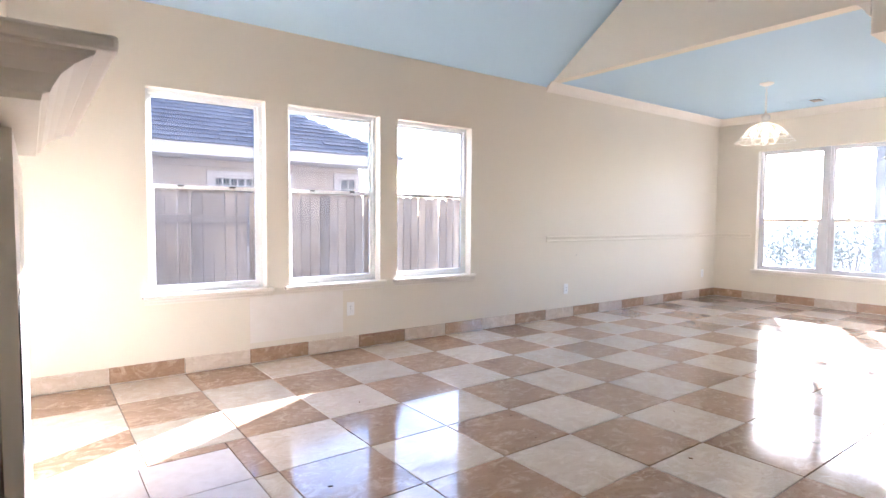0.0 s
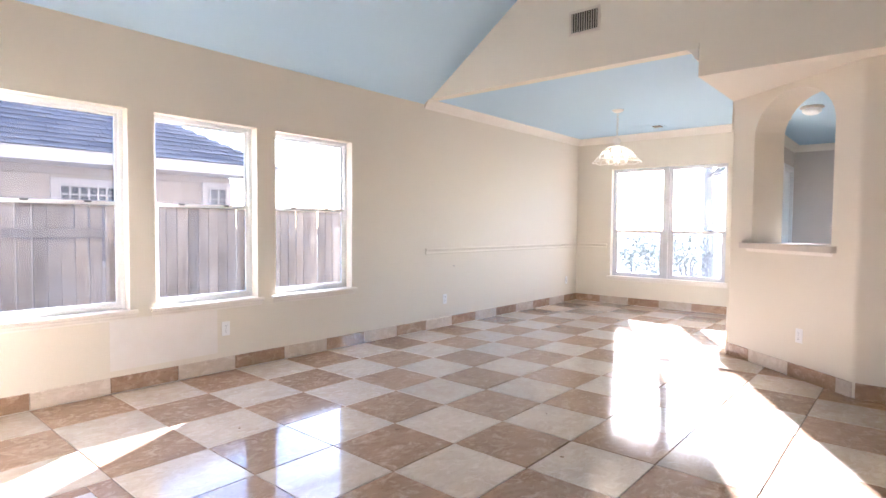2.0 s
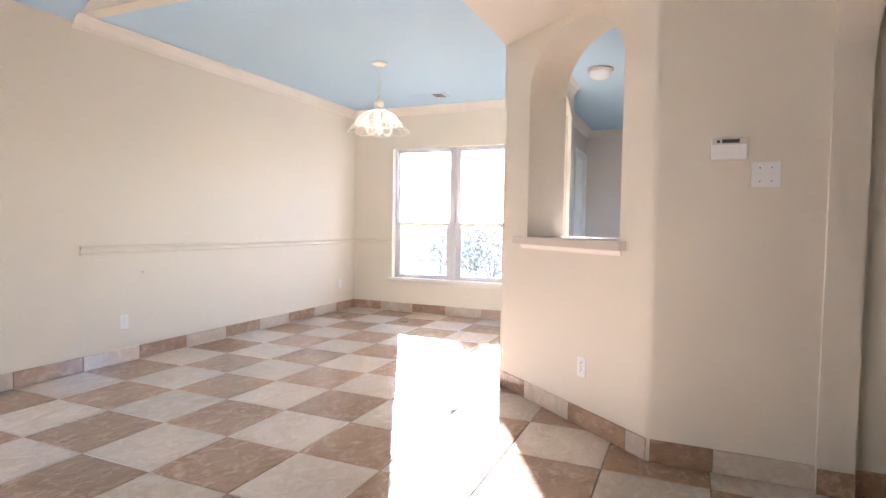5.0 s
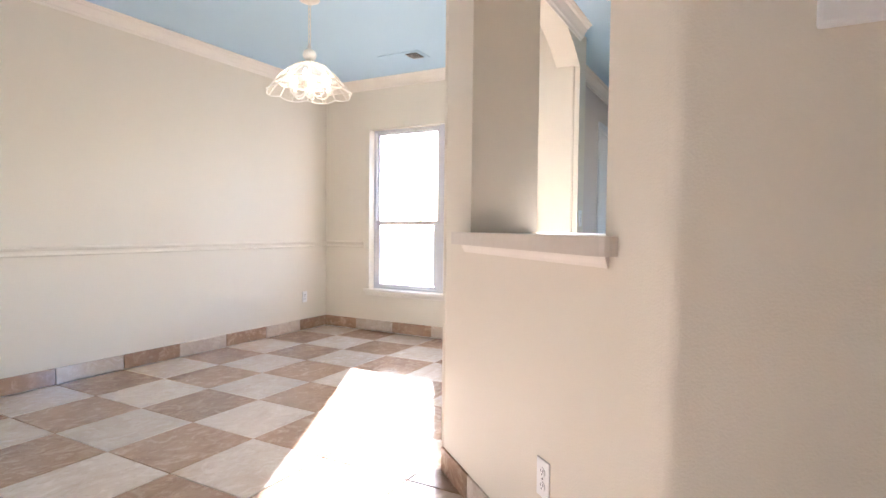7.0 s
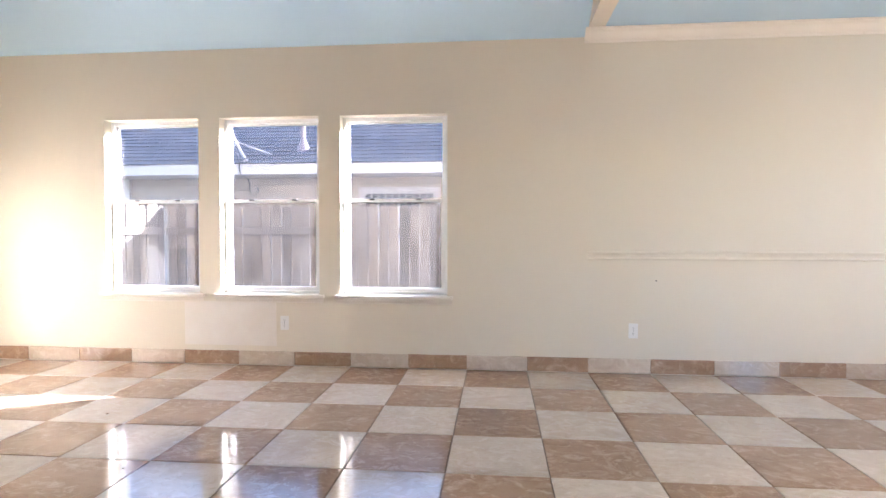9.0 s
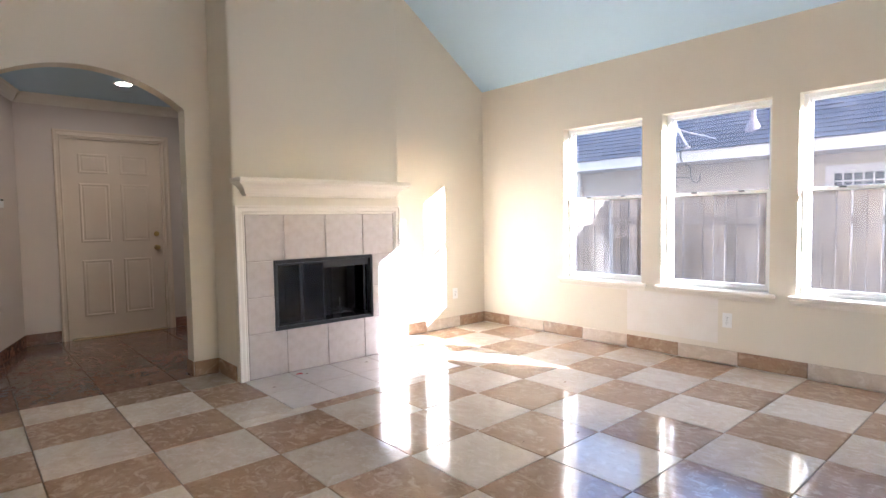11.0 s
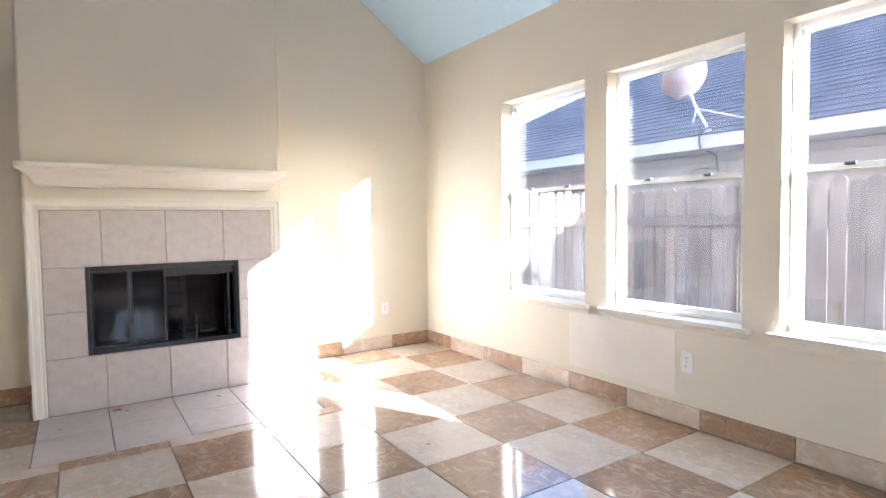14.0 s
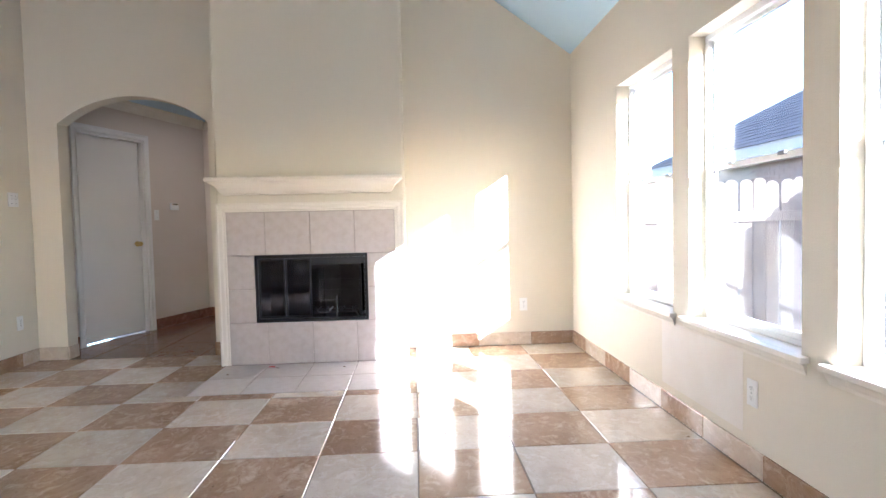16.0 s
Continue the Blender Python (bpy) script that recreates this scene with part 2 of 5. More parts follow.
M_BRICK = mat("reddish_brick", (0.30, 0.17, 0.13), 0.85, spots=0.7, spot_scale=14, second=(0.22, 0.13, 0.11), bump=0.3, bump_scale=90, per_object=0.5)
M_DISH = mat("dish_enamel", (0.62, 0.60, 0.60), 0.45, spots=0.9, spot_scale=4, second=(0.42, 0.25, 0.20))
M_RUST = mat("rusty_dish_enamel", (0.24, 0.22, 0.24), 0.6, spots=0.95, spot_scale=9, second=(0.24, 0.11, 0.085))
M_CABLE = mat("black_cable", (0.02, 0.02, 0.022), 0.5)
M_GRASS = mat("winter_grass", (0.07, 0.075, 0.03), 0.9, spots=0.9, spot_scale=1.2, second=(0.11, 0.09, 0.05), bump=0.5, bump_scale=30)
M_LEAF = mat("green_leaf", (0.12, 0.16, 0.09), 0.4, spots=0.8, spot_scale=2.0, second=(0.17, 0.20, 0.12))
M_BARK = mat("grey_bark", (0.26, 0.22, 0.19), 0.9, spots=0.8, spot_scale=9, second=(0.17, 0.14, 0.12), bump=0.7, bump_scale=25)
M_RUBBER = mat("metal_threshold", (0.50, 0.40, 0.24), 0.35, metal=0.9)

# ---- mesh helpers ----
def box(bm, x0, y0, z0, x1, y1, z1, m=None):
    v = [bm.verts.new(p) for p in ((x0, y0, z0), (x1, y0, z0), (x1, y1, z0), (x0, y1, z0),
                                   (x0, y0, z1), (x1, y0, z1), (x1, y1, z1), (x0, y1, z1))]
    for q in ((3, 2, 1, 0), (4, 5, 6, 7), (0, 1, 5, 4), (1, 2, 6, 5), (2, 3, 7, 6), (3, 0, 4, 7)):
        bm.faces.new([v[i] for i in q])
    if m is not None:
        bmesh.ops.transform(bm, matrix=m, verts=v)
    return v

def cyl(bm, a, b, r0, r1=None, n=10):
    """A tapered rod from a to b."""
    a, b = Vector(a), Vector(b)
    d = (b - a).normalized()
    u = d.orthogonal().normalized()
    w = d.cross(u)
    rings = []
    for p, r in ((a, r0), (b, r0 if r1 is None else r1)):
        rings.append([bm.verts.new(p + r * (math.cos(2 * math.pi * i / n) * u + math.sin(2 * math.pi * i / n) * w)) for i in range(n)])
    for i in range(n):
        bm.faces.new((rings[0][i], rings[0][(i + 1) % n], rings[1][(i + 1) % n], rings[1][i]))
    bm.faces.new(rings[0][::-1]); bm.faces.new(rings[1])

def tube(bm, pts, r, n=6):
    for a, b in zip(pts[:-1], pts[1:]):
        cyl(bm, a, b, r, n=n)

def lathe(bm, profile, n=24, at=(0, 0, 0)):
    rings = []
    for r, z in profile:
        rings.append([bm.verts.new((at[0] + r * math.cos(2 * math.pi * i / n), at[1] + r * math.sin(2 * math.pi * i / n), at[2] + z)) for i in range(n)])
    for p, q in zip(rings[:-1], rings[1:]):
        for i in range(n):
            bm.faces.new((p[i], p[(i + 1) % n], q[(i + 1) % n], q[i]))
    return rings

def prism(bm, poly, z0, z1, m=None):
    lo = [bm.verts.new((*p, z0)) for p in poly]
    hi = [bm.verts.new((*p, z1)) for p in poly]
    bm.faces.new(lo[::-1]); bm.faces.new(hi)
    for i in range(len(poly)):
        k = (i + 1) % len(poly)
        bm.faces.new((lo[i], lo[k], hi[k], hi[i]))
    if m is not None:
        bmesh.ops.transform(bm, matrix=m, verts=lo + hi)
    return lo + hi

def rounded(poly, which, r=0.022, n=4):
    """The polygon with some of its corners rounded (bullnose)."""
    out = []
    for i, p in enumerate(poly):
        if i not in which:
            out.append(p)
            continue
        p, a, b = Vector(p), Vector(poly[i - 1]), Vector(poly[(i + 1) % len(poly)])
        s, e = p + (a - p).normalized() * r, p + (b - p).normalized() * r
        for k in range(n + 1):
            t = k / n
            out.append(tuple((1 - t) ** 2 * s + 2 * t * (1 - t) * p + t * t * e))
    return out

def mould(bm, p0, p1, out, profile, z, ext0=0.0, ext1=0.0):
    """A moulding from p0 to p1 on a wall whose normal is out; profile of (reach, height); ext: mitre slope at each end."""
    p0, p1, out = Vector(p0), Vector(p1), Vector(out).normalized()
    d = (p1 - p0).normalized()
    ends = []
    for p, e in ((p0, -ext0), (p1, ext1)):
        ends.append([bm.verts.new((*(p + out * a + d * e * a), z + h)) for a, h in profile])
    n = len(profile)
    for i in range(n):
        k = (i + 1) % n
        bm.faces.new((ends[0][i], ends[0][k], ends[1][k], ends[1][i]))
    bm.faces.new(ends[0][::-1]); bm.faces.new(ends[1])

def obj(name, bm, material, parent=None, label="", category="", kind="", group="", bevel=0.0, smooth=False, at=None):
    me = bpy.data.meshes.new(name)
    bmesh.ops.recalc_face_normals(bm, faces=bm.faces[:])
    if bevel:
        es = [e for e in bm.edges if len(e.link_faces) == 2 and e.calc_face_angle(0) > 0.6]
        bmesh.ops.bevel(bm, geom=es, offset=bevel, segments=2, affect="EDGES", profile=0.6, clamp_overlap=True)
    bm.to_mesh(me)
    bm.free()
    if smooth:
        me.shade_smooth()
    me.materials.append(material)
    ob = new(name, me)
    if parent is not None:
        ob.parent = parent
    if at is not None:
        ob.matrix_basis = at
    return tagged(ob, label, category, group, kind)

def boxes(name, material, *bs, **kw):
    bm = bmesh.new()
    for b in bs:
        box(bm, *b)
    return obj(name, bm, material, **kw)

def thing(name, m, label="", category="", kind="", group=""):
    ob = new(name)
    ob.matrix_basis = m
    return tagged(ob, label, category, group, kind)

def arch_panel(bm, a0, a1, sill, spring, rise, left, right, top, thick, full=False, n=20):
    """A wall in the local plane y = 0..thick, x from left to right, up to top, with an arched opening a0..a1.
    full: the arch is half an ellipse; else a segment of a circle."""
    def z_at(x):
        u = (2 * x - a0 - a1) / (a1 - a0)
        if full:
            return spring + rise * math.sqrt(max(0.0, 1 - u * u))
        h = (a1 - a0) / 2
        r = (h * h + rise * rise) / (2 * rise)
        return spring + rise - r + math.sqrt(r * r - (u * h) ** 2)
    def quad(*ps):
        bm.faces.new([bm.verts.new(p) for p in ps])
    if full:
        xs = [(a0 + a1) / 2 - (a1 - a0) / 2 * math.cos(math.pi * i / n) for i in range(n + 1)]
    else:
        xs = [a0 + (a1 - a0) * i / n for i in range(n + 1)]
    for y in (0, thick):
        quad((left, y, 0), (a0, y, 0), (a0, y, top), (left, y, top))
        quad((a1, y, 0), (right, y, 0), (right, y, top), (a1, y, top))
        if sill:
            quad((a0, y, 0), (a1, y, 0), (a1, y, sill), (a0, y, sill))
        for p, q in zip(xs[:-1], xs[1:]):
            quad((p, y, z_at(p)), (q, y, z_at(q)), (q, y, top), (p, y, top))
    for p, q in zip(xs[:-1], xs[1:]):
        quad((p, 0, z_at(p)), (q, 0, z_at(q)), (q, thick, z_at(q)), (p, thick, z_at(p)))
    for x in (a0, a1):
        quad((x, 0, sill), (x, thick, sill), (x, thick, z_at(x)), (x, 0, z_at(x)))
    if sill:
        quad((a0, 0, sill), (a1, 0, sill), (a1, thick, sill), (a0, thick, sill))
    for x in (left, right):
        quad((x, 0, 0), (x, thick, 0), (x, thick, top), (x, 0, top))
    quad((left, 0, top), (right, 0, top), (right, thick, top), (left, thick, top))
    bmesh.ops.remove_doubles(bm, verts=bm.verts[:], dist=0.0005)

# ---- the rooms ----
T = 0.465                       # tile pitch
XF, XD, YN, YS = 0.085, 8.78, 0.02, -4.60   # fireplace wall, dining end wall, window wall, south wall
ZL, ZD, ZF, ZK = 2.55, 2.60, 2.42, 2.44    # eaves of the vault, dining, foyer and kitchen ceilings
VS, VY, VZ = 0.70, -1.90, 3.894            # slope of the vault and the edge of its flat top
W = 0.14
XG = 5.09                       # gable wall over the dining opening
WIN = ((1.18, 1.995), (2.175, 3.0), (3.175, 4.03))
Z0, Z1 = 0.575, 2.0
DY0, DY1, DZ0, DZ1 = -0.56, -2.22, 0.435, 2.095

boxes("floor", M_GROUT, (-2.5, -6.6, -0.12, 10.6, 0.16, -0.005), kind="structure", label="grouted bed under the stone floor tiles")

def slabs(bs):
    bm = bmesh.new()
    for b in bs:
        box(bm, *b)
    return bm

xs = [XF - W] + [v for w in WIN for v in w] + [XD + W]
parts = [(XF - W, YN, -0.4, XD + W, YN + W, Z0), (XF - W, YN, Z1, XD + W, YN + W, 2.9)]
parts += [(xs[i], YN, Z0, xs[i + 1], YN + W, Z1) for i in range(0, len(xs), 2)]
obj("wall_north", slabs(parts), M_WALL, kind="structure", label="cream painted wall with three tall windows")
boxes("wall_patch", M_PATCH, (1.86, YN - 0.0015, 0.155, 2.64, YN + 0.01, 0.515), kind="structure", label="paler repainted patch on the cream wall")
obj("wall_east", slabs([(XD, DY0, -0.4, XD + W, YN, 2.9), (XD, -2.68, -0.4, XD + W, DY1, 2.9), (XD, DY1, -0.4, XD + W, DY0, DZ0),
                        (XD, DY1, DZ1, XD + W, DY0, 2.9)]), M_WALL, kind="structure", label="cream dining room end wall with a double window")

# south side of the dining room: pier, beam over the passage, end pier
bm = bmesh.new()
prism(bm, rounded([(7.80, -2.99), (8.10, -2.99), (8.10, -2.76), (8.92, -2.76), (8.92, -2.66), (7.80, -2.66)], (0, 1, 5)), 0, 2.60)
obj("wall_pier", bm, M_WALL, kind="structure", label="cream wall end beside the kitchen passage")
bm = bmesh.new()
arch_panel(bm, 6.23, 7.81, 0, 2.18, 0.26, 6.22, 7.82, 2.598, 0.16, full=False)
bmesh.ops.transform(bm, matrix=pose(0, -3.02, 0), verts=bm.verts[:])
obj("wall_passage", bm, M_WALL, kind="structure", label="cream arch between dining room and kitchen")

# wall above the dining opening, stepping down over the angled corner
bm = bmesh.new()
prism(bm, [(XG, YN), (XG, -2.87), (XG + 0.12, -2.87), (XG + 0.12, YN)], ZD, 4.1)
prism(bm, rounded([(XG, -2.87), (XG, -4.60), (XG + 0.12, -4.60), (XG + 0.12, -3.01), (6.24, -3.01), (6.24, -2.87)], (0,)), 2.38, 2.64)
prism(bm, [(XG, -2.87), (XG, -4.60), (XG + 0.12, -4.60), (XG + 0.12, -2.87)], 2.64, 4.1)
obj("wall_header", bm, M_WALL, kind="structure", label="cream gable wall above the dining room opening")
bm = bmesh.new()
prism(bm, [(XG + 0.12, -3.00), (6.22, -3.00), (5.32, -4.0), (5.32, YS), (XG + 0.12, YS)], 2.379, 2.40)
obj("soffit", bm, M_WALL, kind="structure", label="cream soffit over the angled wall")

# angled wall with the arched pass-through: local x runs from the pier to the thermostat wall
PX, PY, QX, QY = 6.20, -2.88, 5.30, -3.905
DL = math.hypot(QX - PX, QY - PY)
DX, DY = (QX - PX) / DL, (QY - PY) / DL
M_DIAG = Matrix.Translation((PX, PY, 0)) @ Matrix(((DX, -DY, 0, 0), (DY, DX, 0, 0), (0, 0, 1, 0), (0, 0, 0, 1)))
bm = bmesh.new()
arch_panel(bm, 0.288, 1.14, 1.045, 1.995, 0.33, 0.0226, DL - 0.0226, 2.385, 0.29, full=True)
es = [e for e in bm.edges if len(e.link_faces) == 2 and e.calc_face_angle(0) > 0.6 and all(abs(v.co.y) < 0.001 for v in e.verts) and abs(e.verts[0].co.z - e.verts[1].co.z) > 0.5 and all(v.co.z < 2.3 for v in e.verts)]
bmesh.ops.bevel(bm, geom=es, offset=0.018, segments=3, affect="EDGES", profile=0.5)
obj("wall_angled", bm, M_WALL, kind="structure", label="angled cream wall with an arched pass-through", at=M_DIAG)
obj("wall_pier_back", slabs([(6.215, -3.19, 0, 6.40, -2.885, 2.598)]), M_WALL, kind="structure", label="cream pier behind the angled wall")
bm = bmesh.new()
prism(bm, [(QX, QY - 0.0226), (QX, YS), (QX + 0.12, YS), (QX + 0.12, QY - 0.0226)], 0, 2.64)
def nosing(corner, na, nb, r):
    """A rounded corner between two wall faces with the outward normals na and nb."""
    b_ = (Vector(na) + Vector(nb)).normalized()
    c_ = Vector(corner) - b_ * (r / b_.dot(Vector(na)))
    cyl(bm, (*c_, 0), (*c_, 2.385), r, n=64)
nosing((QX, QY), (DY, -DX), (-1, 0), 0.060)
nosing((PX, PY), (DY, -DX), (0, 1), 0.050)
obj("wall_thermostat", bm, M_WALL, kind="structure", label="short cream wall carrying the thermostat")

# fireplace wall with the arch to the foyer
bm = bmesh.new()
arch_panel(bm, 3.14, 4.38, 0, 2.0, 0.225, 0.0, 4.66, 4.1, W)
bmesh.ops.transform(bm, matrix=Matrix(((0, -1, 0, XF), (-1, 0, 0, YN), (0, 0, 1, 0), (0, 0, 0, 1))), verts=bm.verts[:])
es = [e for e in bm.edges if len(e.link_faces) == 2 and e.calc_face_angle(0) > 0.6 and all(abs(v.co.x - XF) < 0.001 for v in e.verts) and all(v.co.z < 2.01 for v in e.verts) and abs(e.verts[0].co.z - e.verts[1].co.z) > 0.5]
bmesh.ops.bevel(bm, geom=es, offset=0.018, segments=3, affect="EDGES", profile=0.5)
obj("wall_west", bm, M_WALL, kind="structure", label="cream fireplace wall with an arched doorway")
FY0, FY1, FX = -2.935, -1.455, 0.49      # chimney breast
BY0, BY1, BZ0, BZ1 = -2.65, -1.765, 0.335, 0.872   # firebox opening
bm = bmesh.new()
prism(bm, rounded([(XF, FY1), (XF, BY1), (FX, BY1), (FX, FY1)], (3,)), 0, BZ1)
prism(bm, rounded([(XF, BY0), (XF, FY0), (FX, FY0), (FX, BY0)], (2,)), 0, BZ1)
prism(bm, rounded([(XF, FY1), (XF, FY0), (FX, FY0), (FX, FY1)], (2, 3)), BZ1, 4.1)
box(bm, XF, BY0, 0, FX, BY1, BZ0)
obj("chimney_breast", bm, M_WALL, kind="structure", label="cream plastered chimney breast")

# south wall with the arch to the back hall
bm = bmesh.new()
arch_panel(bm, 3.78, 5.195, 0, 1.86, 0.36, 0.0, 5.35, 4.1, W, full=True)
bmesh.ops.transform(bm, matrix=Matrix(((1, 0, 0, XF), (0, -1, 0, YS), (0, 0, 1, 0), (0, 0, 0, 1))), verts=bm.verts[:])
es = [e for e in bm.edges if len(e.link_faces) == 2 and e.calc_face_angle(0) > 0.6 and all(abs(v.co.y - YS) < 0.001 for v in e.verts) and all(v.co.z < 2.01 for v in e.verts) and abs(e.verts[0].co.z - e.verts[1].co.z) > 0.5]
bmesh.ops.bevel(bm, geom=es, offset=0.018, segments=3, affect="EDGES", profile=0.5)
obj("wall_south", bm, M_WALL, kind="structure", label="cream south wall with an arched doorway")

# foyer
AX, AY, CX, CY = -0.07, -4.63, -2.15, -3.98
LW = math.hypot(CX - AX, CY - AY)
M_FOY = Matrix.Translation((AX, AY, 0)) @ Matrix.Rotation(math.atan2(CY - AY, CX - AX), 4, "Z")   # local x towards the front door, local -y into the foyer
bm = bmesh.new()
DS0, DS1 = 0.38, 1.20
for b in ((0, 0, 0, DS0, W, 2.6), (DS1, 0, 0, LW + 0.1, W, 2.6), (DS0, 0, 2.05, DS1, W, 2.6)):
    box(bm, *b)
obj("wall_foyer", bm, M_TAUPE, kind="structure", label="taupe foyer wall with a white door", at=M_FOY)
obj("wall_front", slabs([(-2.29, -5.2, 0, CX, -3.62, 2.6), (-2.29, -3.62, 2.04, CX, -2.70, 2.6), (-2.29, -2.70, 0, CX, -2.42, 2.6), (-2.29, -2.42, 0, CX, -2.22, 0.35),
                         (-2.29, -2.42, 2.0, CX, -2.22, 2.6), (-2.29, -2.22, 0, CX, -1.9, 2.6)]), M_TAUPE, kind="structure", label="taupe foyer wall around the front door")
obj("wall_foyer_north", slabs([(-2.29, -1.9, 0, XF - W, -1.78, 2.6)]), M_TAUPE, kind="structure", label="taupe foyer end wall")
obj("wall_foyer_end", slabs([(XF - W, -4.66, 0, XF - W + 0.1, -4.60, 2.6)]), M_WALL, kind="structure", label="cream wall end in the foyer")

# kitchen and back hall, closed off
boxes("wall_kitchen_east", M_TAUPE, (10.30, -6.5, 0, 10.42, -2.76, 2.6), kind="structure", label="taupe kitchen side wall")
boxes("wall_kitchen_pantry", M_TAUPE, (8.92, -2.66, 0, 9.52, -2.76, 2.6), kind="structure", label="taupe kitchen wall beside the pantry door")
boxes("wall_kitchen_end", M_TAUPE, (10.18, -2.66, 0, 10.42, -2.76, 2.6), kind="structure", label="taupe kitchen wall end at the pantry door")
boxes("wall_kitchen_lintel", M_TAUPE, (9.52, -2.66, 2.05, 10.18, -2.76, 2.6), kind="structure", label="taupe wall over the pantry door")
# Opening out of view, added to let sky light brighten the kitchen.
obj("wall_kitchen_south", slabs([(5.365, -6.5, 0, 8.8, -6.38, 2.6), (9.9, -6.5, 0, 10.42, -6.38, 2.6), (8.8, -6.5, 0, 9.9, -6.38, 0.95), (8.8, -6.5, 2.1, 9.9, -6.38, 2.6)]), M_WALL, kind="structure", label="unseen cream kitchen end wall with an opening added for sky light")
obj("wall_hall", slabs([(5.33, -6.5, 0, 5.45, -5.93, 2.6), (5.33, -5.93, 2.05, 5.45, -5.10, 2.6), (5.33, -5.10, 0, 5.45, -4.74, 2.6), (3.0, -6.5, 0, 5.33, -6.38, 2.6),
                        (3.2, -6.38, 0, 3.32, -4.74, 2.6)]), M_WALL, kind="structure", label="cream walls of the back hall")

# ceilings
bm = bmesh.new()
prism(bm, [(XG + 0.12, YN + 0.05), (XG + 0.12, -2.88), (8.85, -2.88), (8.85, YN + 0.05)], ZD, ZD + 0.08)
obj("ceiling_dining", bm, M_CEIL, kind="structure", label="pale blue flat dining room ceiling")
bm = bmesh.new()
lo = [(XF - 0.05, YN + 0.03, ZL - 0.02), (XG + 0.01, YN + 0.03, ZL - 0.02), (XG + 0.01, VY, VZ), (XF - 0.05, VY, VZ), (XG + 0.01, -4.7, VZ), (XF - 0.05, -4.7, VZ)]
a = [bm.verts.new(p) for p in lo]
b = [bm.verts.new((p[0], p[1], p[2] + 0.12)) for p in lo]
for q in ((0, 1, 2, 3), (3, 2, 4, 5)):
    bm.faces.new([a[i] for i in q]); bm.faces.new([b[i] for i in q[::-1]])
for i, k in ((0, 1), (1, 2), (2, 4), (4, 5), (5, 3), (3, 0)):
    bm.faces.new((a[i], a[k], b[k], b[i]))
obj("ceiling_vault", bm, M_CEIL, kind="structure", label="pale blue sloping living room ceiling")
boxes("ceiling_foyer", M_CEIL, (-2.3, -5.3, ZF, XF - W + 0.02, -1.8, ZF + 0.1), kind="structure", label="pale blue foyer ceiling")
boxes("ceiling_kitchen", M_CEIL, (5.36, -6.5, ZK, 10.42, -3.0, ZK + 0.1), (8.1, -3.0, ZK, 10.42, -2.70, ZK + 0.1), kind="structure", label="pale blue kitchen ceiling")
boxes("ceiling_hall", M_CEIL, (3.2, -6.5, ZK, 5.4, -4.74, ZK + 0.1), kind="structure", label="pale blue back hall ceiling")
boxes("roof_slab", M_SHINGLE, (-2.4, -6.7, 4.12, 9.0, 0.3, 4.22), kind="structure", label="roof deck over the rooms")
boxes("attic_wall", M_SIDING, (5.2, YN, 2.9, XD + W, YN + W, 4.12), (XD, -6.6, 2.7, XD + W, YN, 4.12), (XF - W, YN, 2.9, 5.2, YN + W, 4.12), (-2.4, -6.7, 2.55, 9.0, -6.6, 4.12),
      (-2.4, -6.6, 2.55, -2.3, 0.1, 4.12), kind="structure", label="upper outside walls")

# ---- mouldings ----
CROWN = [(0, -0.095), (0.008, -0.095), (0.014, -0.082), (0.022, -0.078), (0.030, -0.060), (0.050, -0.030), (0.062, -0.022), (0.068, -0.012), (0.078, -0.010), (0.080, -0.001), (0, -0.001)]
CHAIR = [(0, -0.034), (0.010, -0.034), (0.016, -0.026), (0.012, -0.018), (0.008, -0.010), (0.010, 0.004), (0.018, 0.012), (0.022, 0.024), (0.016, 0.034), (0, 0.034)]
CASING = [(0, 0), (0.018, 0), (0.020, 0.010), (0.014, 0.018), (0.012, 0.040), (0.017, 0.052), (0.016, 0.062), (0, 0.064)]

def moulding(name, p0, p1, out, prof, z, label, e0=0.0, e1=0.0, material=M_TRIM):
    bm = bmesh.new()
    mould(bm, p0, p1, out, prof, z, e0, e1)
    return obj(name, bm, material, kind="structure", label=label)

moulding("crown_trim", (XG - 0.02, YN), (XD, YN), (0, -1), CROWN, ZD, "white crown moulding under the dining ceiling", 0, -1)
moulding("crown_trim", (XD, YN), (XD, -2.87), (-1, 0), CROWN, ZD, "white crown moulding under the dining ceiling", -1, -1)
moulding("crown_trim", (XD, -2.868), (XG - 0.002, -2.868), (0, 1), CROWN, ZD, "white crown moulding under the dining ceiling", -1, 0)
moulding("chair_rail", (5.105, YN), (XD, YN), (0, -1), CHAIR, 0.899, "cream painted chair rail", 0, -1, M_WALL)
moulding("chair_rail", (XD, YN), (XD, DY0 + 0.06), (-1, 0), CHAIR, 0.899, "cream painted chair rail", -1, 0, M_WALL)
fv = M_FOY.to_3x3() @ Vector((0, -1, 0))
p_end, p_beg = M_FOY @ Vector((LW, 0, 0)), M_FOY @ Vector((0, 0, 0))
moulding("crown_trim", tuple(p_beg.xy), tuple(p_end.xy), tuple(fv.xy), CROWN, ZF, "white crown moulding in the foyer", 0, -1)
moulding("crown_trim", (CX, CY), (CX, -1.9), (1, 0), CROWN, ZF, "white crown moulding in the foyer", -1, -1)
moulding("crown_trim", (CX, -1.9), (XF - W, -1.9), (0, -1), CROWN, ZF, "white crown moulding in the foyer", -1, 0)
moulding("crown_trim", (10.30, -2.76), (8.12, -2.76), (0, -1), CROWN, ZK, "white crown moulding in the kitchen", -1, 0)
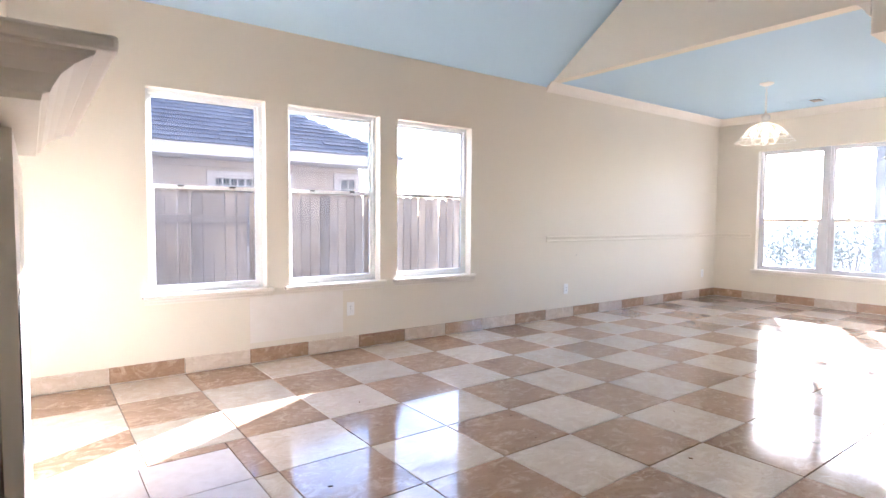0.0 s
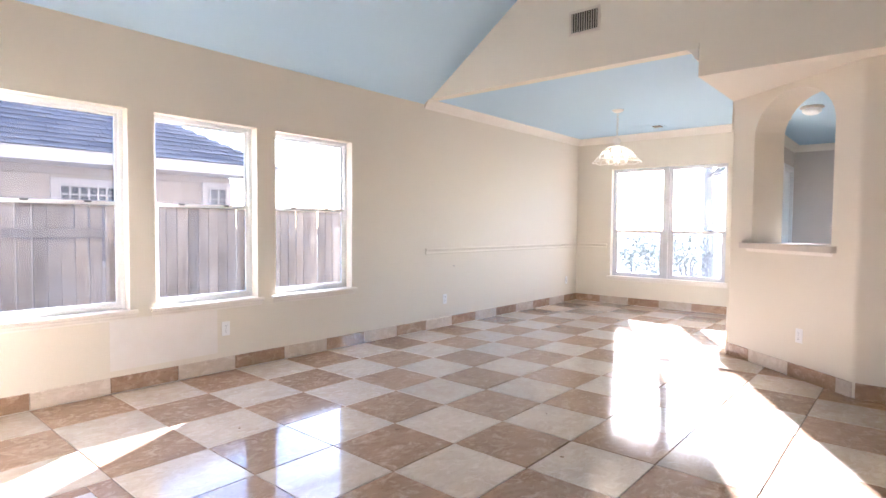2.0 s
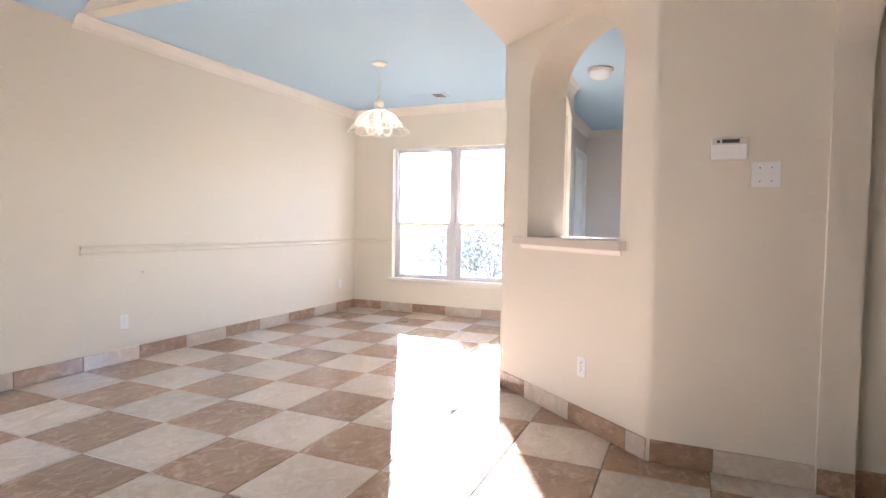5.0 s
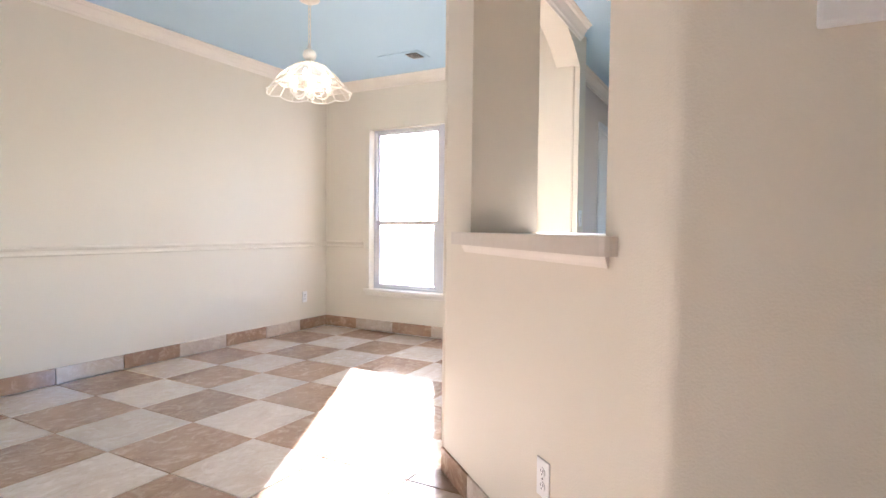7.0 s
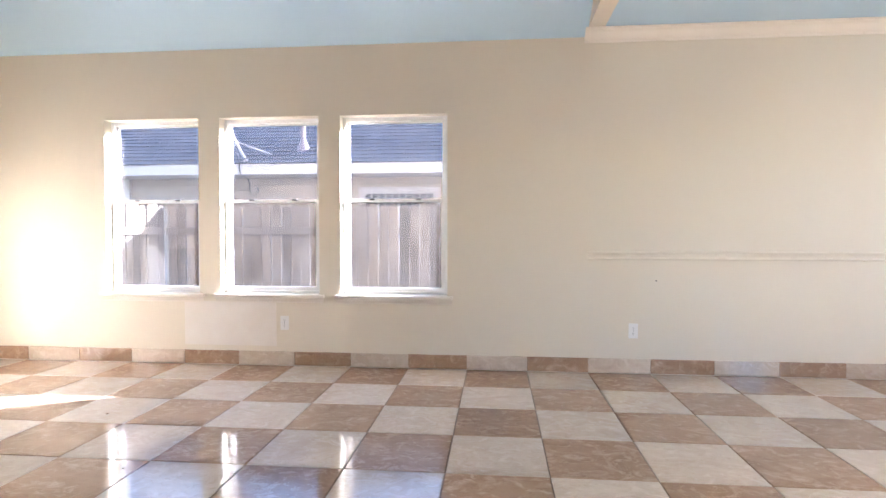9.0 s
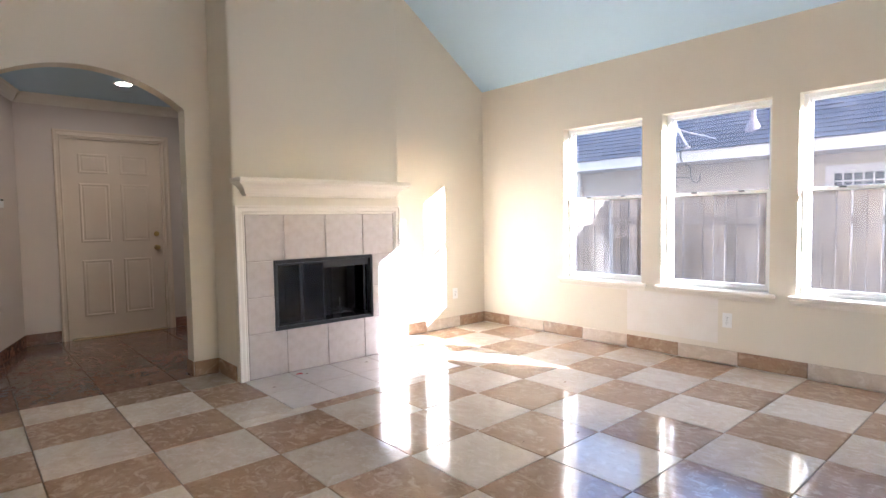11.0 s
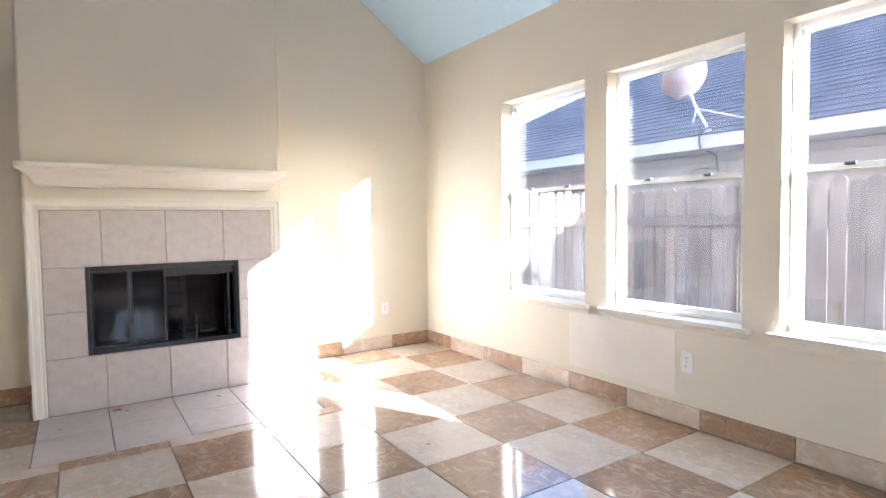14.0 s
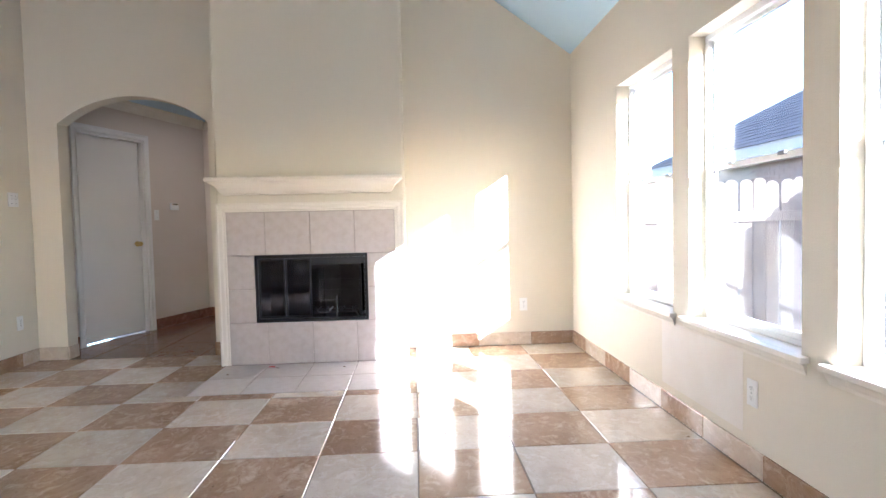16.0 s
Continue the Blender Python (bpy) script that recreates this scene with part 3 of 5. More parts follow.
moulding("crown_trim", (10.30, -6.38), (10.30, -2.76), (-1, 0), CROWN, ZK, "white crown moulding in the kitchen", 0, -1)
moulding("crown_trim", (7.80, -3.02), (6.3, -3.02), (0, -1), CROWN, ZK, "white crown moulding in the kitchen", 0, 0)

# ---- windows ----
def window(name, m, w, h, rail, label, metal=M_FRAME, bar=0.027):
    """A single-hung unit: x along the wall, y out of the room, z up, from the opening's lower corner."""
    top = thing(name, m, label, "window", "structure")
    F, Y = 0.030, 0.085
    for nm, b in (("jamb", (0, Y, 0, F, Y + 0.05, h)), ("jamb", (w - F, Y, 0, w, Y + 0.05, h)), ("head", (F, Y, h - F, w - F, Y + 0.05, h)), ("track", (F, Y, 0, w - F, Y + 0.05, 0.024))):
        bm = bmesh.new()
        box(bm, *b)
        obj(nm, bm, metal, top, bevel=0.004)
    def sash(nm, y, z0, z1, s, low):
        bm = bmesh.new()
        x0, x1 = F, w - F
        box(bm, x0, y, z0, x0 + s, y + 0.022, z1); box(bm, x1 - s, y, z0, x1, y + 0.022, z1)
        box(bm, x0 + s, y, z0, x1 - s, y + 0.022, z0 + low); box(bm, x0 + s, y, z1 - s, x1 - s, y + 0.022, z1)
        ob = obj(nm, bm, metal, top, bevel=0.003)
        bm = bmesh.new()
        box(bm, x0 + s - 0.004, y + 0.009, z0 + low - 0.004, x1 - s + 0.004, y + 0.013, z1 - s + 0.004)
        g = obj("pane", bm, M_GLASS, ob)
        g.visible_shadow = False
        return ob
    sash("upper_sash", Y + 0.026, rail - 0.012, h - F, 0.020, 0.026)
    low = sash("lower_sash", Y + 0.002, 0.024, rail + 0.016, bar, 0.030)
    for fx in (0.28, 0.72):
        bm = bmesh.new()
        box(bm, w * fx - 0.022, Y - 0.010, rail + 0.004, w * fx + 0.022, Y + 0.006, rail + 0.020)
        obj("latch", bm, M_STEEL, low, bevel=0.004)
    return top

def stool(name, m, w, label):
    """Inside sill with horns, and the apron moulding below it."""
    top = thing(name, m, label, "window sill", "structure")
    bm = bmesh.new()
    box(bm, 0.002, -0.001, -0.024, w - 0.002, 0.084, 0.001)
    box(bm, -0.045, -0.040, -0.024, w + 0.045, -0.001, 0.001)
    obj("board", bm, M_TRIM, top, bevel=0.005)
    bm = bmesh.new()
    mould(bm, (-0.028, 0), (w + 0.028, 0), (0, -1), [(0, -0.068), (0.008, -0.068), (0.010, -0.056), (0.016, -0.046), (0.020, -0.032), (0.026, -0.026), (0, -0.026)], 0, 0.6, 0.6)
    obj("apron", bm, M_TRIM, top)
    return top

for i, (a, b) in enumerate(WIN):
    window("window_%d" % (i + 1), pose(a, YN, Z0), b - a, Z1 - Z0, 0.755, "white single-hung aluminium window with two dusty panes")
    stool("sill_%d" % (i + 1), pose(a, YN, Z0), b - a, "white painted wooden window sill with apron")
half = (DY0 - DY1 - 0.05) / 2
for i, y in enumerate((DY0, DY0 - half - 0.05)):
    window("window_%d" % (i + 4), pose(XD, y, DZ0, 0, 0, -90), half, DZ1 - DZ0, 0.70, "greyish single-hung aluminium window half of the dining room pair", M_FRAME2, 0.042)
boxes("mullion", M_FRAME2, (XD + 0.06, DY0 - half - 0.05, DZ0, XD + 0.135, DY0 - half, DZ1), kind="structure", label="greyish mullion between the paired windows")
stool("sill_4", pose(XD, DY0, DZ0, 0, 0, -90), DY0 - DY1, "white painted wooden sill under the paired windows")
window("window_6", pose(CX, -2.42, 0.35, 0, 0, 90), 0.20, 1.65, 0.8, "narrow sidelight window beside the front door")

# ---- fireplace ----
mantel = thing("mantel_shelf", pose(FX, 0, 0), "cream painted wooden mantel shelf with crown profile", "mantel")
bm = bmesh.new()
levels = [(1.350, 0.075), (1.362, 0.078), (1.366, 0.090), (1.376, 0.094), (1.400, 0.108), (1.420, 0.130), (1.432, 0.152), (1.436, 0.160), (1.444, 0.164)]
rings = []
for z, p in levels:
    e = (p - 0.075) * 0.85
    rings.append([bm.verts.new(q) for q in ((0.0005, -2.865 - e, z), (p, -2.865 - e, z), (p, -1.560 + e, z), (0.0005, -1.560 + e, z))])
bm.faces.new(rings[0][::-1]); bm.faces.new(rings[-1])
for a, b in zip(rings[:-1], rings[1:]):
    for i in range(4):
        k = (i + 1) % 4
        bm.faces.new((a[i], a[k], b[k], b[i]))
obj("moulding", bm, M_TRIM, mantel)
bm = bmesh.new()
box(bm, 0.0005, -2.955, 1.4445, 0.200, -1.470, 1.476)
obj("shelf", bm, M_TRIM, mantel, bevel=0.008)

surround = thing("fireplace_surround", pose(FX, 0, 0), "grey ceramic tiles framed by white wooden casing round the firebox", "fireplace surround")
bm = bmesh.new()
for b in ((0.0005, -2.862, 0.0, 0.006, BY0, 1.215), (0.0005, BY1, 0.0, 0.006, -1.540, 1.215), (0.0005, BY0, 0.0, 0.006, BY1, BZ0), (0.0005, BY0, BZ1, 0.006, BY1, 1.215)):
    box(bm, *b)
obj("grout", bm, M_FGROUT, surround)
bm = bmesh.new()
PR = [(0, 0), (0.012, 0), (0.016, 0.008), (0.014, 0.016), (0.022, 0.026), (0.024, 0.050), (0.030, 0.058), (0.030, 0.070), (0, 0.070)]
def casing_side(name, p0, p1, across, parent, prof, mitre0, mitre1):
    """A casing strip on the local plane x = 0: p0 to p1 (y, z), profile growing towards across."""
    bm = bmesh.new()
    d = (Vector(p1) - Vector(p0)).normalized()
    ends = []
    for p, s in ((p0, -mitre0), (p1, mitre1)):
        ends.append([bm.verts.new((0.0005 + h, p[0] + across[0] * a + d.x * s * a, p[1] + across[1] * a + d.y * s * a)) for h, a in prof])
    n = len(prof)
    for i in range(n):
        k = (i + 1) % n
        bm.faces.new((ends[0][i], ends[0][k], ends[1][k], ends[1][i]))
    bm.faces.new(ends[0][::-1]); bm.faces.new(ends[1])
    return obj(name, bm, M_TRIM, parent)
casing_side("casing", (-2.862, 0), (-2.862, 1.215), (-1, 0), surround, PR, 0, 1)
casing_side("casing", (-1.540, 0), (-1.540, 1.215), (1, 0), surround, PR, 0, 1)
casing_side("casing", (-2.862, 1.215), (-1.540, 1.215), (0, 1), surround, PR, 1, 1)

firebox = thing("firebox", pose(0, 0, 0), "black metal fireplace insert with smoked glass doors", "fireplace")
bm = bmesh.new()
t = 0.012
box(bm, 0.085, BY0 + 0.001, BZ0 + 0.001, 0.10, BY1 - 0.001, BZ1 - 0.001)
box(bm, 0.10, BY0 + 0.001, BZ0 + 0.001, FX - 0.002, BY0 + t, BZ1 - 0.001); box(bm, 0.10, BY1 - t, BZ0 + 0.001, FX - 0.002, BY1 - 0.001, BZ1 - 0.001)
box(bm, 0.10, BY0 + t, BZ0 + 0.001, FX - 0.002, BY1 - t, BZ0 + t); box(bm, 0.10, BY0 + t, BZ1 - t, FX - 0.002, BY1 - t, BZ1 - 0.001)
obj("liner", bm, M_SOOT, firebox)
for i, (yy0, yy1) in enumerate(((BY0 + 0.10, -2.21), (-2.20, BY1 - 0.10))):
    bm = bmesh.new()
    for r in range(5):
        for c in range(2):
            w2 = (yy1 - yy0) / 2
            box(bm, 0.101, yy0 + c * w2 + 0.004, BZ0 + 0.03 + r * 0.092, 0.112, yy0 + (c + 1) * w2 - 0.004, BZ0 + 0.115 + r * 0.092)
    obj("brick_panel", bm, M_SOOT, firebox)
bm = bmesh.new()
for b in ((FX - 0.01, BY0, BZ0, FX + 0.014, BY0 + 0.022, BZ1), (FX - 0.01, BY1 - 0.022, BZ0, FX + 0.014, BY1, BZ1), (FX - 0.01, BY0 + 0.022, BZ0, FX + 0.014, BY1 - 0.022, BZ0 + 0.03),
          (FX - 0.01, BY0 + 0.022, BZ1 - 0.028, FX + 0.018, BY1 - 0.022, BZ1)):
    box(bm, *b)
obj("frame", bm, M_BLACK, firebox, bevel=0.004)
boxes("hood", M_BLACK, (FX - 0.10, BY0 + 0.03, BZ1 - 0.085, FX - 0.02, BY1 - 0.03, BZ1 - 0.03), parent=firebox)
def glass_leaf(y0, y1, x0, x1):
    """One leaf of the glass doors, from (x0, y0) to (x1, y1)."""
    L = math.hypot(x1 - x0, y1 - y0)
    m = Matrix.Translation((x0, y0, BZ0 + 0.034)) @ Matrix.Rotation(math.atan2(y1 - y0, x1 - x0), 4, "Z")
    h = BZ1 - BZ0 - 0.066
    bm = bmesh.new()
    box(bm, 0.012, -0.003, 0.012, L - 0.012, 0.003, h - 0.012)
    leaf = obj("glass_door", bm, M_DGLASS, firebox, at=m)
    bm = bmesh.new()
    for b in ((0, -0.007, 0, 0.013, 0.007, h), (L - 0.013, -0.007, 0, L, 0.007, h), (0.013, -0.007, 0, L - 0.013, 0.007, 0.013), (0.013, -0.007, h - 0.013, L - 0.013, 0.007, h)):
        box(bm, *b)
    obj("door_frame", bm, M_BLACK, leaf, bevel=0.002)
glass_leaf(BY0 + 0.024, -2.42, FX - 0.012, FX - 0.012)
glass_leaf(-2.418, -2.215, FX - 0.012, FX - 0.012)
glass_leaf(BY1 - 0.024, BY1 - 0.045, FX - 0.02, FX - 0.21)
glass_leaf(BY1 - 0.062, BY1 - 0.046, FX - 0.02, FX - 0.205)
bm = bmesh.new()
n = 46
prev = None
for i in range(n + 1):
    y = -2.36 + 0.24 * i / n
    x = FX - 0.055 + 0.011 * math.sin(i * 1.35)
    cur = [bm.verts.new((x, y + 0.03 * (1 - k / 6) * (y + 2.24), BZ0 + 0.016 + (BZ1 - BZ0 - 0.11) * k / 6)) for k in range(7)]
    if prev:
        for k in range(6):
            bm.faces.new((prev[k], cur[k], cur[k + 1], prev[k + 1]))
    prev = cur
obj("mesh_curtain", bm, M_MESH, firebox, smooth=True)
grate = thing("fire_grate", pose(0.27, -2.10, BZ0 + 0.012), "worn steel fire grate with an upright gas poker", "grate")
for y in (-0.20, -0.10, 0.0, 0.10, 0.20):
    bm = bmesh.new()
    tube(bm, [(-0.12, y, 0.05), (0.10, y, 0.045), (0.14, y, 0.09)], 0.007)
    obj("bar", bm, M_STEEL, grate)
for x in (-0.09, 0.08):
    bm = bmesh.new()
    tube(bm, [(x, -0.24, 0.0), (x, -0.22, 0.037), (x, 0.22, 0.037), (x, 0.24, 0.0)], 0.007)
    obj("rail", bm, M_STEEL, grate)
bm = bmesh.new()
tube(bm, [(0.13, 0.07, 0.0), (0.13, 0.07, 0.17)], 0.007)
obj("poker", bm, M_STEEL, grate)

# ---- fixtures on the walls ----
def plate(name, m, label, gang, kind_):
    """A wall plate: x along the wall, z up, -y into the room."""
    top = thing(name, m, label, "outlet" if kind_ == "outlet" else "switch")
    w = 0.035 if gang == 1 else 0.058
    bm = bmesh.new()
    box(bm, -w, -0.006, -0.057, w, -0.0004, 0.057)
    obj("plate", bm, M_PLATE, top, bevel=0.004)
    for g in range(gang):
        x = 0 if gang == 1 else (-0.023 + 0.046 * g)
        if kind_ == "outlet":
            for z in (-0.021, 0.021):
                bm = bmesh.new()
                lathe_pts = [(0.0165 * math.cos(a), 0.0135 * math.sin(a)) for a in [2 * math.pi * i / 14 for i in range(14)]]
                f = bm.faces.new([bm.verts.new((x + px, -0.0085, z + pz)) for px, pz in lathe_pts])
                r = bmesh.ops.extrude_face_region(bm, geom=[f])
                bmesh.ops.translate(bm, vec=(0, 0.003, 0), verts=[v for v in r["geom"] if isinstance(v, bmesh.types.BMVert)])
                s = obj("socket", bm, M_PLATE, top)
                bm = bmesh.new()
                for sx in (-0.006, 0.006):
                    box(bm, x + sx - 0.0012, -0.0090, z - 0.001, x + sx + 0.0012, -0.0084, z + 0.007)
                box(bm, x - 0.002, -0.0090, z - 0.009, x + 0.002, -0.0084, z - 0.005)
                obj("slot", bm, M_SLOT, s)
        else:
            bm = bmesh.new()
            box(bm, x - 0.005, -0.0075, -0.012, x + 0.005, -0.0061, 0.012)
            obj("surround", bm, M_SLOT if kind_ == "dark" else M_PLATE, top)
            bm = bmesh.new()
            box(bm, x - 0.004, -0.018, -0.001, x + 0.004, -0.0076, 0.009)
            obj("toggle", bm, M_PLATE, top, bevel=0.0015)
        for z in ((0,) if kind_ == "outlet" else (-0.03, 0.03)):
            bm = bmesh.new()
            cyl(bm, (x, -0.0075, z), (x, -0.0061, z), 0.003, n=8)
            obj("screw", bm, M_STEEL, top)
    return top

OUT = "white plastic duplex outlet on the cream wall"
plate("wall_outlet", pose(2.71, YN, 0.345), OUT, 1, "outlet")
plate("wall_outlet", pose(5.45, YN, 0.325), OUT, 1, "outlet")
plate("wall_outlet", pose(8.44, YN, 0.345), OUT, 1, "outlet")
plate("wall_outlet", pose(XF, -0.43, 0.36, 0, 0, 90), OUT, 1, "outlet")
plate("wall_outlet", M_DIAG @ pose(0.87, 0, 0.345), "white plastic outlet on the angled wall", 1, "outlet")
plate("wall_outlet", pose(0.30, YS, 0.36, 0, 0, 180), OUT, 1, "outlet")
plate("light_switch", pose(0.30, YS, 1.36, 0, 0, 180), "white double switch plate on the cream wall", 2, "switch")
plate("light_switch", pose(5.30, -4.365, 1.382, 0, 0, -90), "white double switch plate below the thermostat", 2, "switch")
plate("wall_outlet", pose(7.99, -2.99, 1.16), "white outlet on the kitchen wall end", 1, "outlet")
plate("light_switch", M_FOY @ pose(DS1 + 0.15, 0, 1.26), "white switch plate beside the foyer door", 1, "switch")
boxes("blank_plate", M_WALL, (XF + 0.0004, -0.062, 2.005, XF + 0.010, -0.008, 2.125), label="cream painted blank cover plate high in the corner", category="wall plate")

def thermostat(m, s, label):
    top = thing("thermostat", m, label, "thermostat")
    bm = bmesh.new()
    box(bm, -0.075 * s, -0.030 * s, -0.050 * s, 0.075 * s, -0.0004, 0.050 * s)
    obj("body", bm, M_PLATE, top, bevel=0.008 * s)
    bm = bmesh.new()
    box(bm, -0.070 * s, -0.034 * s, 0.018 * s, 0.070 * s, -0.0302 * s, 0.046 * s)
    obj("panel", bm, M_VENT, top, "beige button strip", bevel=0.001)
    bm = bmesh.new()
    box(bm, -0.030 * s, -0.0355 * s, 0.024 * s, 0.040 * s, -0.0342 * s, 0.040 * s)
    obj("display", bm, M_SLOT, top, "dark display")
    bm = bmesh.new()
    cyl(bm, (-0.045 * s, -0.037 * s, 0.031 * s), (-0.045 * s, -0.0342 * s, 0.031 * s), 0.007 * s, n=10)
    obj("button", bm, M_SLOT, top)
thermostat(pose(5.30, -4.215, 1.50, 0, 0, -90), 1.0, "white thermostat with a dark display on the cream wall")
thermostat(M_FOY @ pose(DS1 + 0.42, 0, 1.36), 0.8, "small white alarm keypad on the foyer wall")

# ---- air vents ----
vent = thing("wall_vent", pose(XG, -1.90, 3.03, 0, 0, -90), "cream louvred return vent high on the gable wall", "vent")
bm = bmesh.new()
for b in ((-0.15, -0.012, -0.11, -0.125, 0, 0.11), (0.125, -0.012, -0.11, 0.15, 0, 0.11), (-0.125, -0.012, -0.11, 0.125, 0, -0.085), (-0.125, -0.012, 0.085, 0.125, 0, 0.11)):
    box(bm, *b)
obj("frame", bm, M_VENT, vent, bevel=0.003)
boxes("backing", M_SLOT, (-0.125, -0.002, -0.085, 0.125, -0.0005, 0.085), parent=vent)
for i in range(11):
    bm = bmesh.new()
    box(bm, -0.001, -0.012, -0.084, 0.001, 0.012, 0.084)
    obj("slat", bm, M_VENT, vent, at=pose(-0.113 + i * 0.0226, -0.011, 0, 0, 0, 40))
dvent = thing("ceiling_vent", pose(8.25, -1.32, ZD, 0, 0, 0), "pale ceiling register beside the dining lamp", "vent")
bm = bmesh.new()
box(bm, -0.11, -0.21, -0.007, 0.11, 0.21, -0.0005)
obj("frame", bm, M_CEIL, dvent, bevel=0.002)
boxes("backing", M_SLOT, (-0.07, -0.17, -0.009, 0.07, -0.06, -0.0072), parent=dvent)
for i in range(6):
    bm = bmesh.new()
    box(bm, -0.066, -0.001, -0.007, 0.066, 0.001, 0.007)
    obj("slat", bm, M_VENT, dvent, at=pose(0, -0.160 + i * 0.018, -0.0145, -50, 0, 0))

# ---- the dining lamp ----
LS, LZ = 1.17, 2.424          # the lamp's scale, and its ceiling in its own measure
lamp = thing("chandelier", pose(6.92, -1.435, -0.236) @ Matrix.Diagonal((LS, LS, LS, 1)), "white metal pendant lamp with clear glass petals and lit candle bulbs", "chandelier")
bm = bmesh.new()
lathe(bm, [(0.002, LZ - 0.025), (0.03, LZ - 0.024), (0.055, LZ - 0.012), (0.06, LZ - 0.0005), (0.002, LZ - 0.0005)], 24)
obj("canopy", bm, M_LWHITE, lamp, smooth=True)
bm = bmesh.new()
z = LZ - 0.025
k = 0
while z > 2.155:
    ring = [(0.009 * math.cos(a), 0.018 * math.sin(a)) for a in [2 * math.pi * i / 8 for i in range(9)]]
    pts = [(p, 0, z - 0.018 + q) if k % 2 else (0, p, z - 0.018 + q) for p, q in ring]
    tube(bm, pts, 0.0022, 5)
    z -= 0.028
    k += 1
obj("chain", bm, M_LWHITE, lamp)
bm = bmesh.new()
lathe(bm, [(0.004, 2.165), (0.012, 2.155), (0.010, 2.145), (0.034, 2.128), (0.040, 2.108), (0.034, 2.088), (0.016, 2.076), (0.040, 2.066), (0.052, 2.060), (0.004, 2.060)], 24)
obj("finial", bm, M_LWHITE, lamp, smooth=True)
NP = 8
PROF = [(0.050, 2.060), (0.110, 2.032), (0.162, 1.990), (0.192, 1.950)]
for i in range(NP):
    a0, a1 = 2 * math.pi * i / NP, 2 * math.pi * (i + 1) / NP
    bm = bmesh.new()
    rows = []
    for r, z in PROF:
        rows.append([bm.verts.new((r * math.cos(a), r * math.sin(a), z)) for a in (a0, a1)])
    for p, q in zip(rows[:-1], rows[1:]):
        bm.faces.new((p[0], p[1], q[1], q[0]))
    shade = obj("shade_panel", bm, M_LFROST, lamp)
    bm = bmesh.new()
    tube(bm, [(r * math.cos(a0), r * math.sin(a0), z) for r, z in PROF], 0.004)
    tube(bm, [(0.192 * math.cos(a), 0.192 * math.sin(a), 1.950) for a in (a0, a1)], 0.0045)
    obj("rib", bm, M_LWHITE, lamp)
    # flared lower petal with its scalloped rim
    bm = bmesh.new()
    top_r, low_r = [], []
    m_ = 7
    for j in range(m_):
        u = j / (m_ - 1)
        a = a0 + (a1 - a0) * u
        flare = math.sin(math.pi * u)
        top_r.append((0.192 * math.cos(a), 0.192 * math.sin(a), 1.950))
        rr = 0.228 + 0.016 * flare
        low_r.append((rr * math.cos(a), rr * math.sin(a), 1.898 - 0.012 * flare))
    va, vb = [bm.verts.new(p) for p in top_r], [bm.verts.new(p) for p in low_r]
    for j in range(m_ - 1):
        bm.faces.new((va[j], va[j + 1], vb[j + 1], vb[j]))
    obj("petal", bm, M_LGLASS, lamp)
    bm = bmesh.new()
    tube(bm, low_r, 0.0032)
    tube(bm, [top_r[0], low_r[0]], 0.0028)
    tube(bm, [top_r[3], low_r[3]], 0.0024)
    obj("rim", bm, M_LWHITE, lamp)
bm = bmesh.new()
lathe(bm, [(0.004, 2.06), (0.010, 2.05), (0.010, 1.93), (0.024, 1.915), (0.030, 1.895), (0.018, 1.872), (0.006, 1.862)], 16)
obj("stem", bm, M_LWHITE, lamp, smooth=True)
for i in range(6):
    a = 2 * math.pi * (i + 0.5) / 6
    c, s = math.cos(a), math.sin(a)
    bm = bmesh.new()
    tube(bm, [(r * c, r * s, z) for r, z in ((0.02, 1.90), (0.05, 1.870), (0.085, 1.868), (0.108, 1.885), (0.110, 1.905))], 0.005)
    arm = obj("arm", bm, M_LWHITE, lamp)
    bm = bmesh.new()
    lathe(bm, [(0.004, 1.905), (0.016, 1.906), (0.011, 1.912), (0.010, 1.945), (0.004, 1.946)], 12, (0.110 * c, 0.110 * s, 0))
    obj("candle", bm, M_LWHITE, arm, smooth=True)
    bm = bmesh.new()
    lathe(bm, [(0.002, 1.946), (0.011, 1.958), (0.014, 1.970), (0.009, 1.988), (0.002, 2.004)], 12, (0.110 * c, 0.110 * s, 0))
    obj("bulb", bm, M_BULB, arm, "lit flame-shaped bulb", smooth=True)
dl = thing("downlight", pose(-1.21, -3.235, ZF), "lit recessed ceiling light in the foyer", "ceiling light")
bm = bmesh.new()
lathe(bm, [(0.062, -0.001), (0.085, -0.001), (0.085, -0.006), (0.062, -0.008), (0.062, -0.001)], 28)
obj("trim_ring", bm, M_PLATE, dl)
bm = bmesh.new()
lathe(bm, [(0.0005, -0.006), (0.060, -0.004), (0.060, -0.001)], 28)
obj("lens", bm, M_CAN, dl, "lit lens")
kl = thing("ceiling_light", pose(7.22, -3.36, ZK) @ Matrix.Diagonal((0.68, 0.68, 0.8, 1)), "unlit white flush kitchen ceiling light", "ceiling light")
bm = bmesh.new()
lathe(bm, [(0.001, -0.0005), (0.15, -0.0005), (0.16, -0.02), (0.12, -0.035), (0.001, -0.035)], 28)
obj("base", bm, M_VENT, kl, smooth=True)
bm = bmesh.new()
lathe(bm, [(0.13, -0.035), (0.125, -0.07), (0.08, -0.10), (0.02, -0.112), (0.001, -0.113)], 28)
obj("shade", bm, M_PLATE, kl, smooth=True)

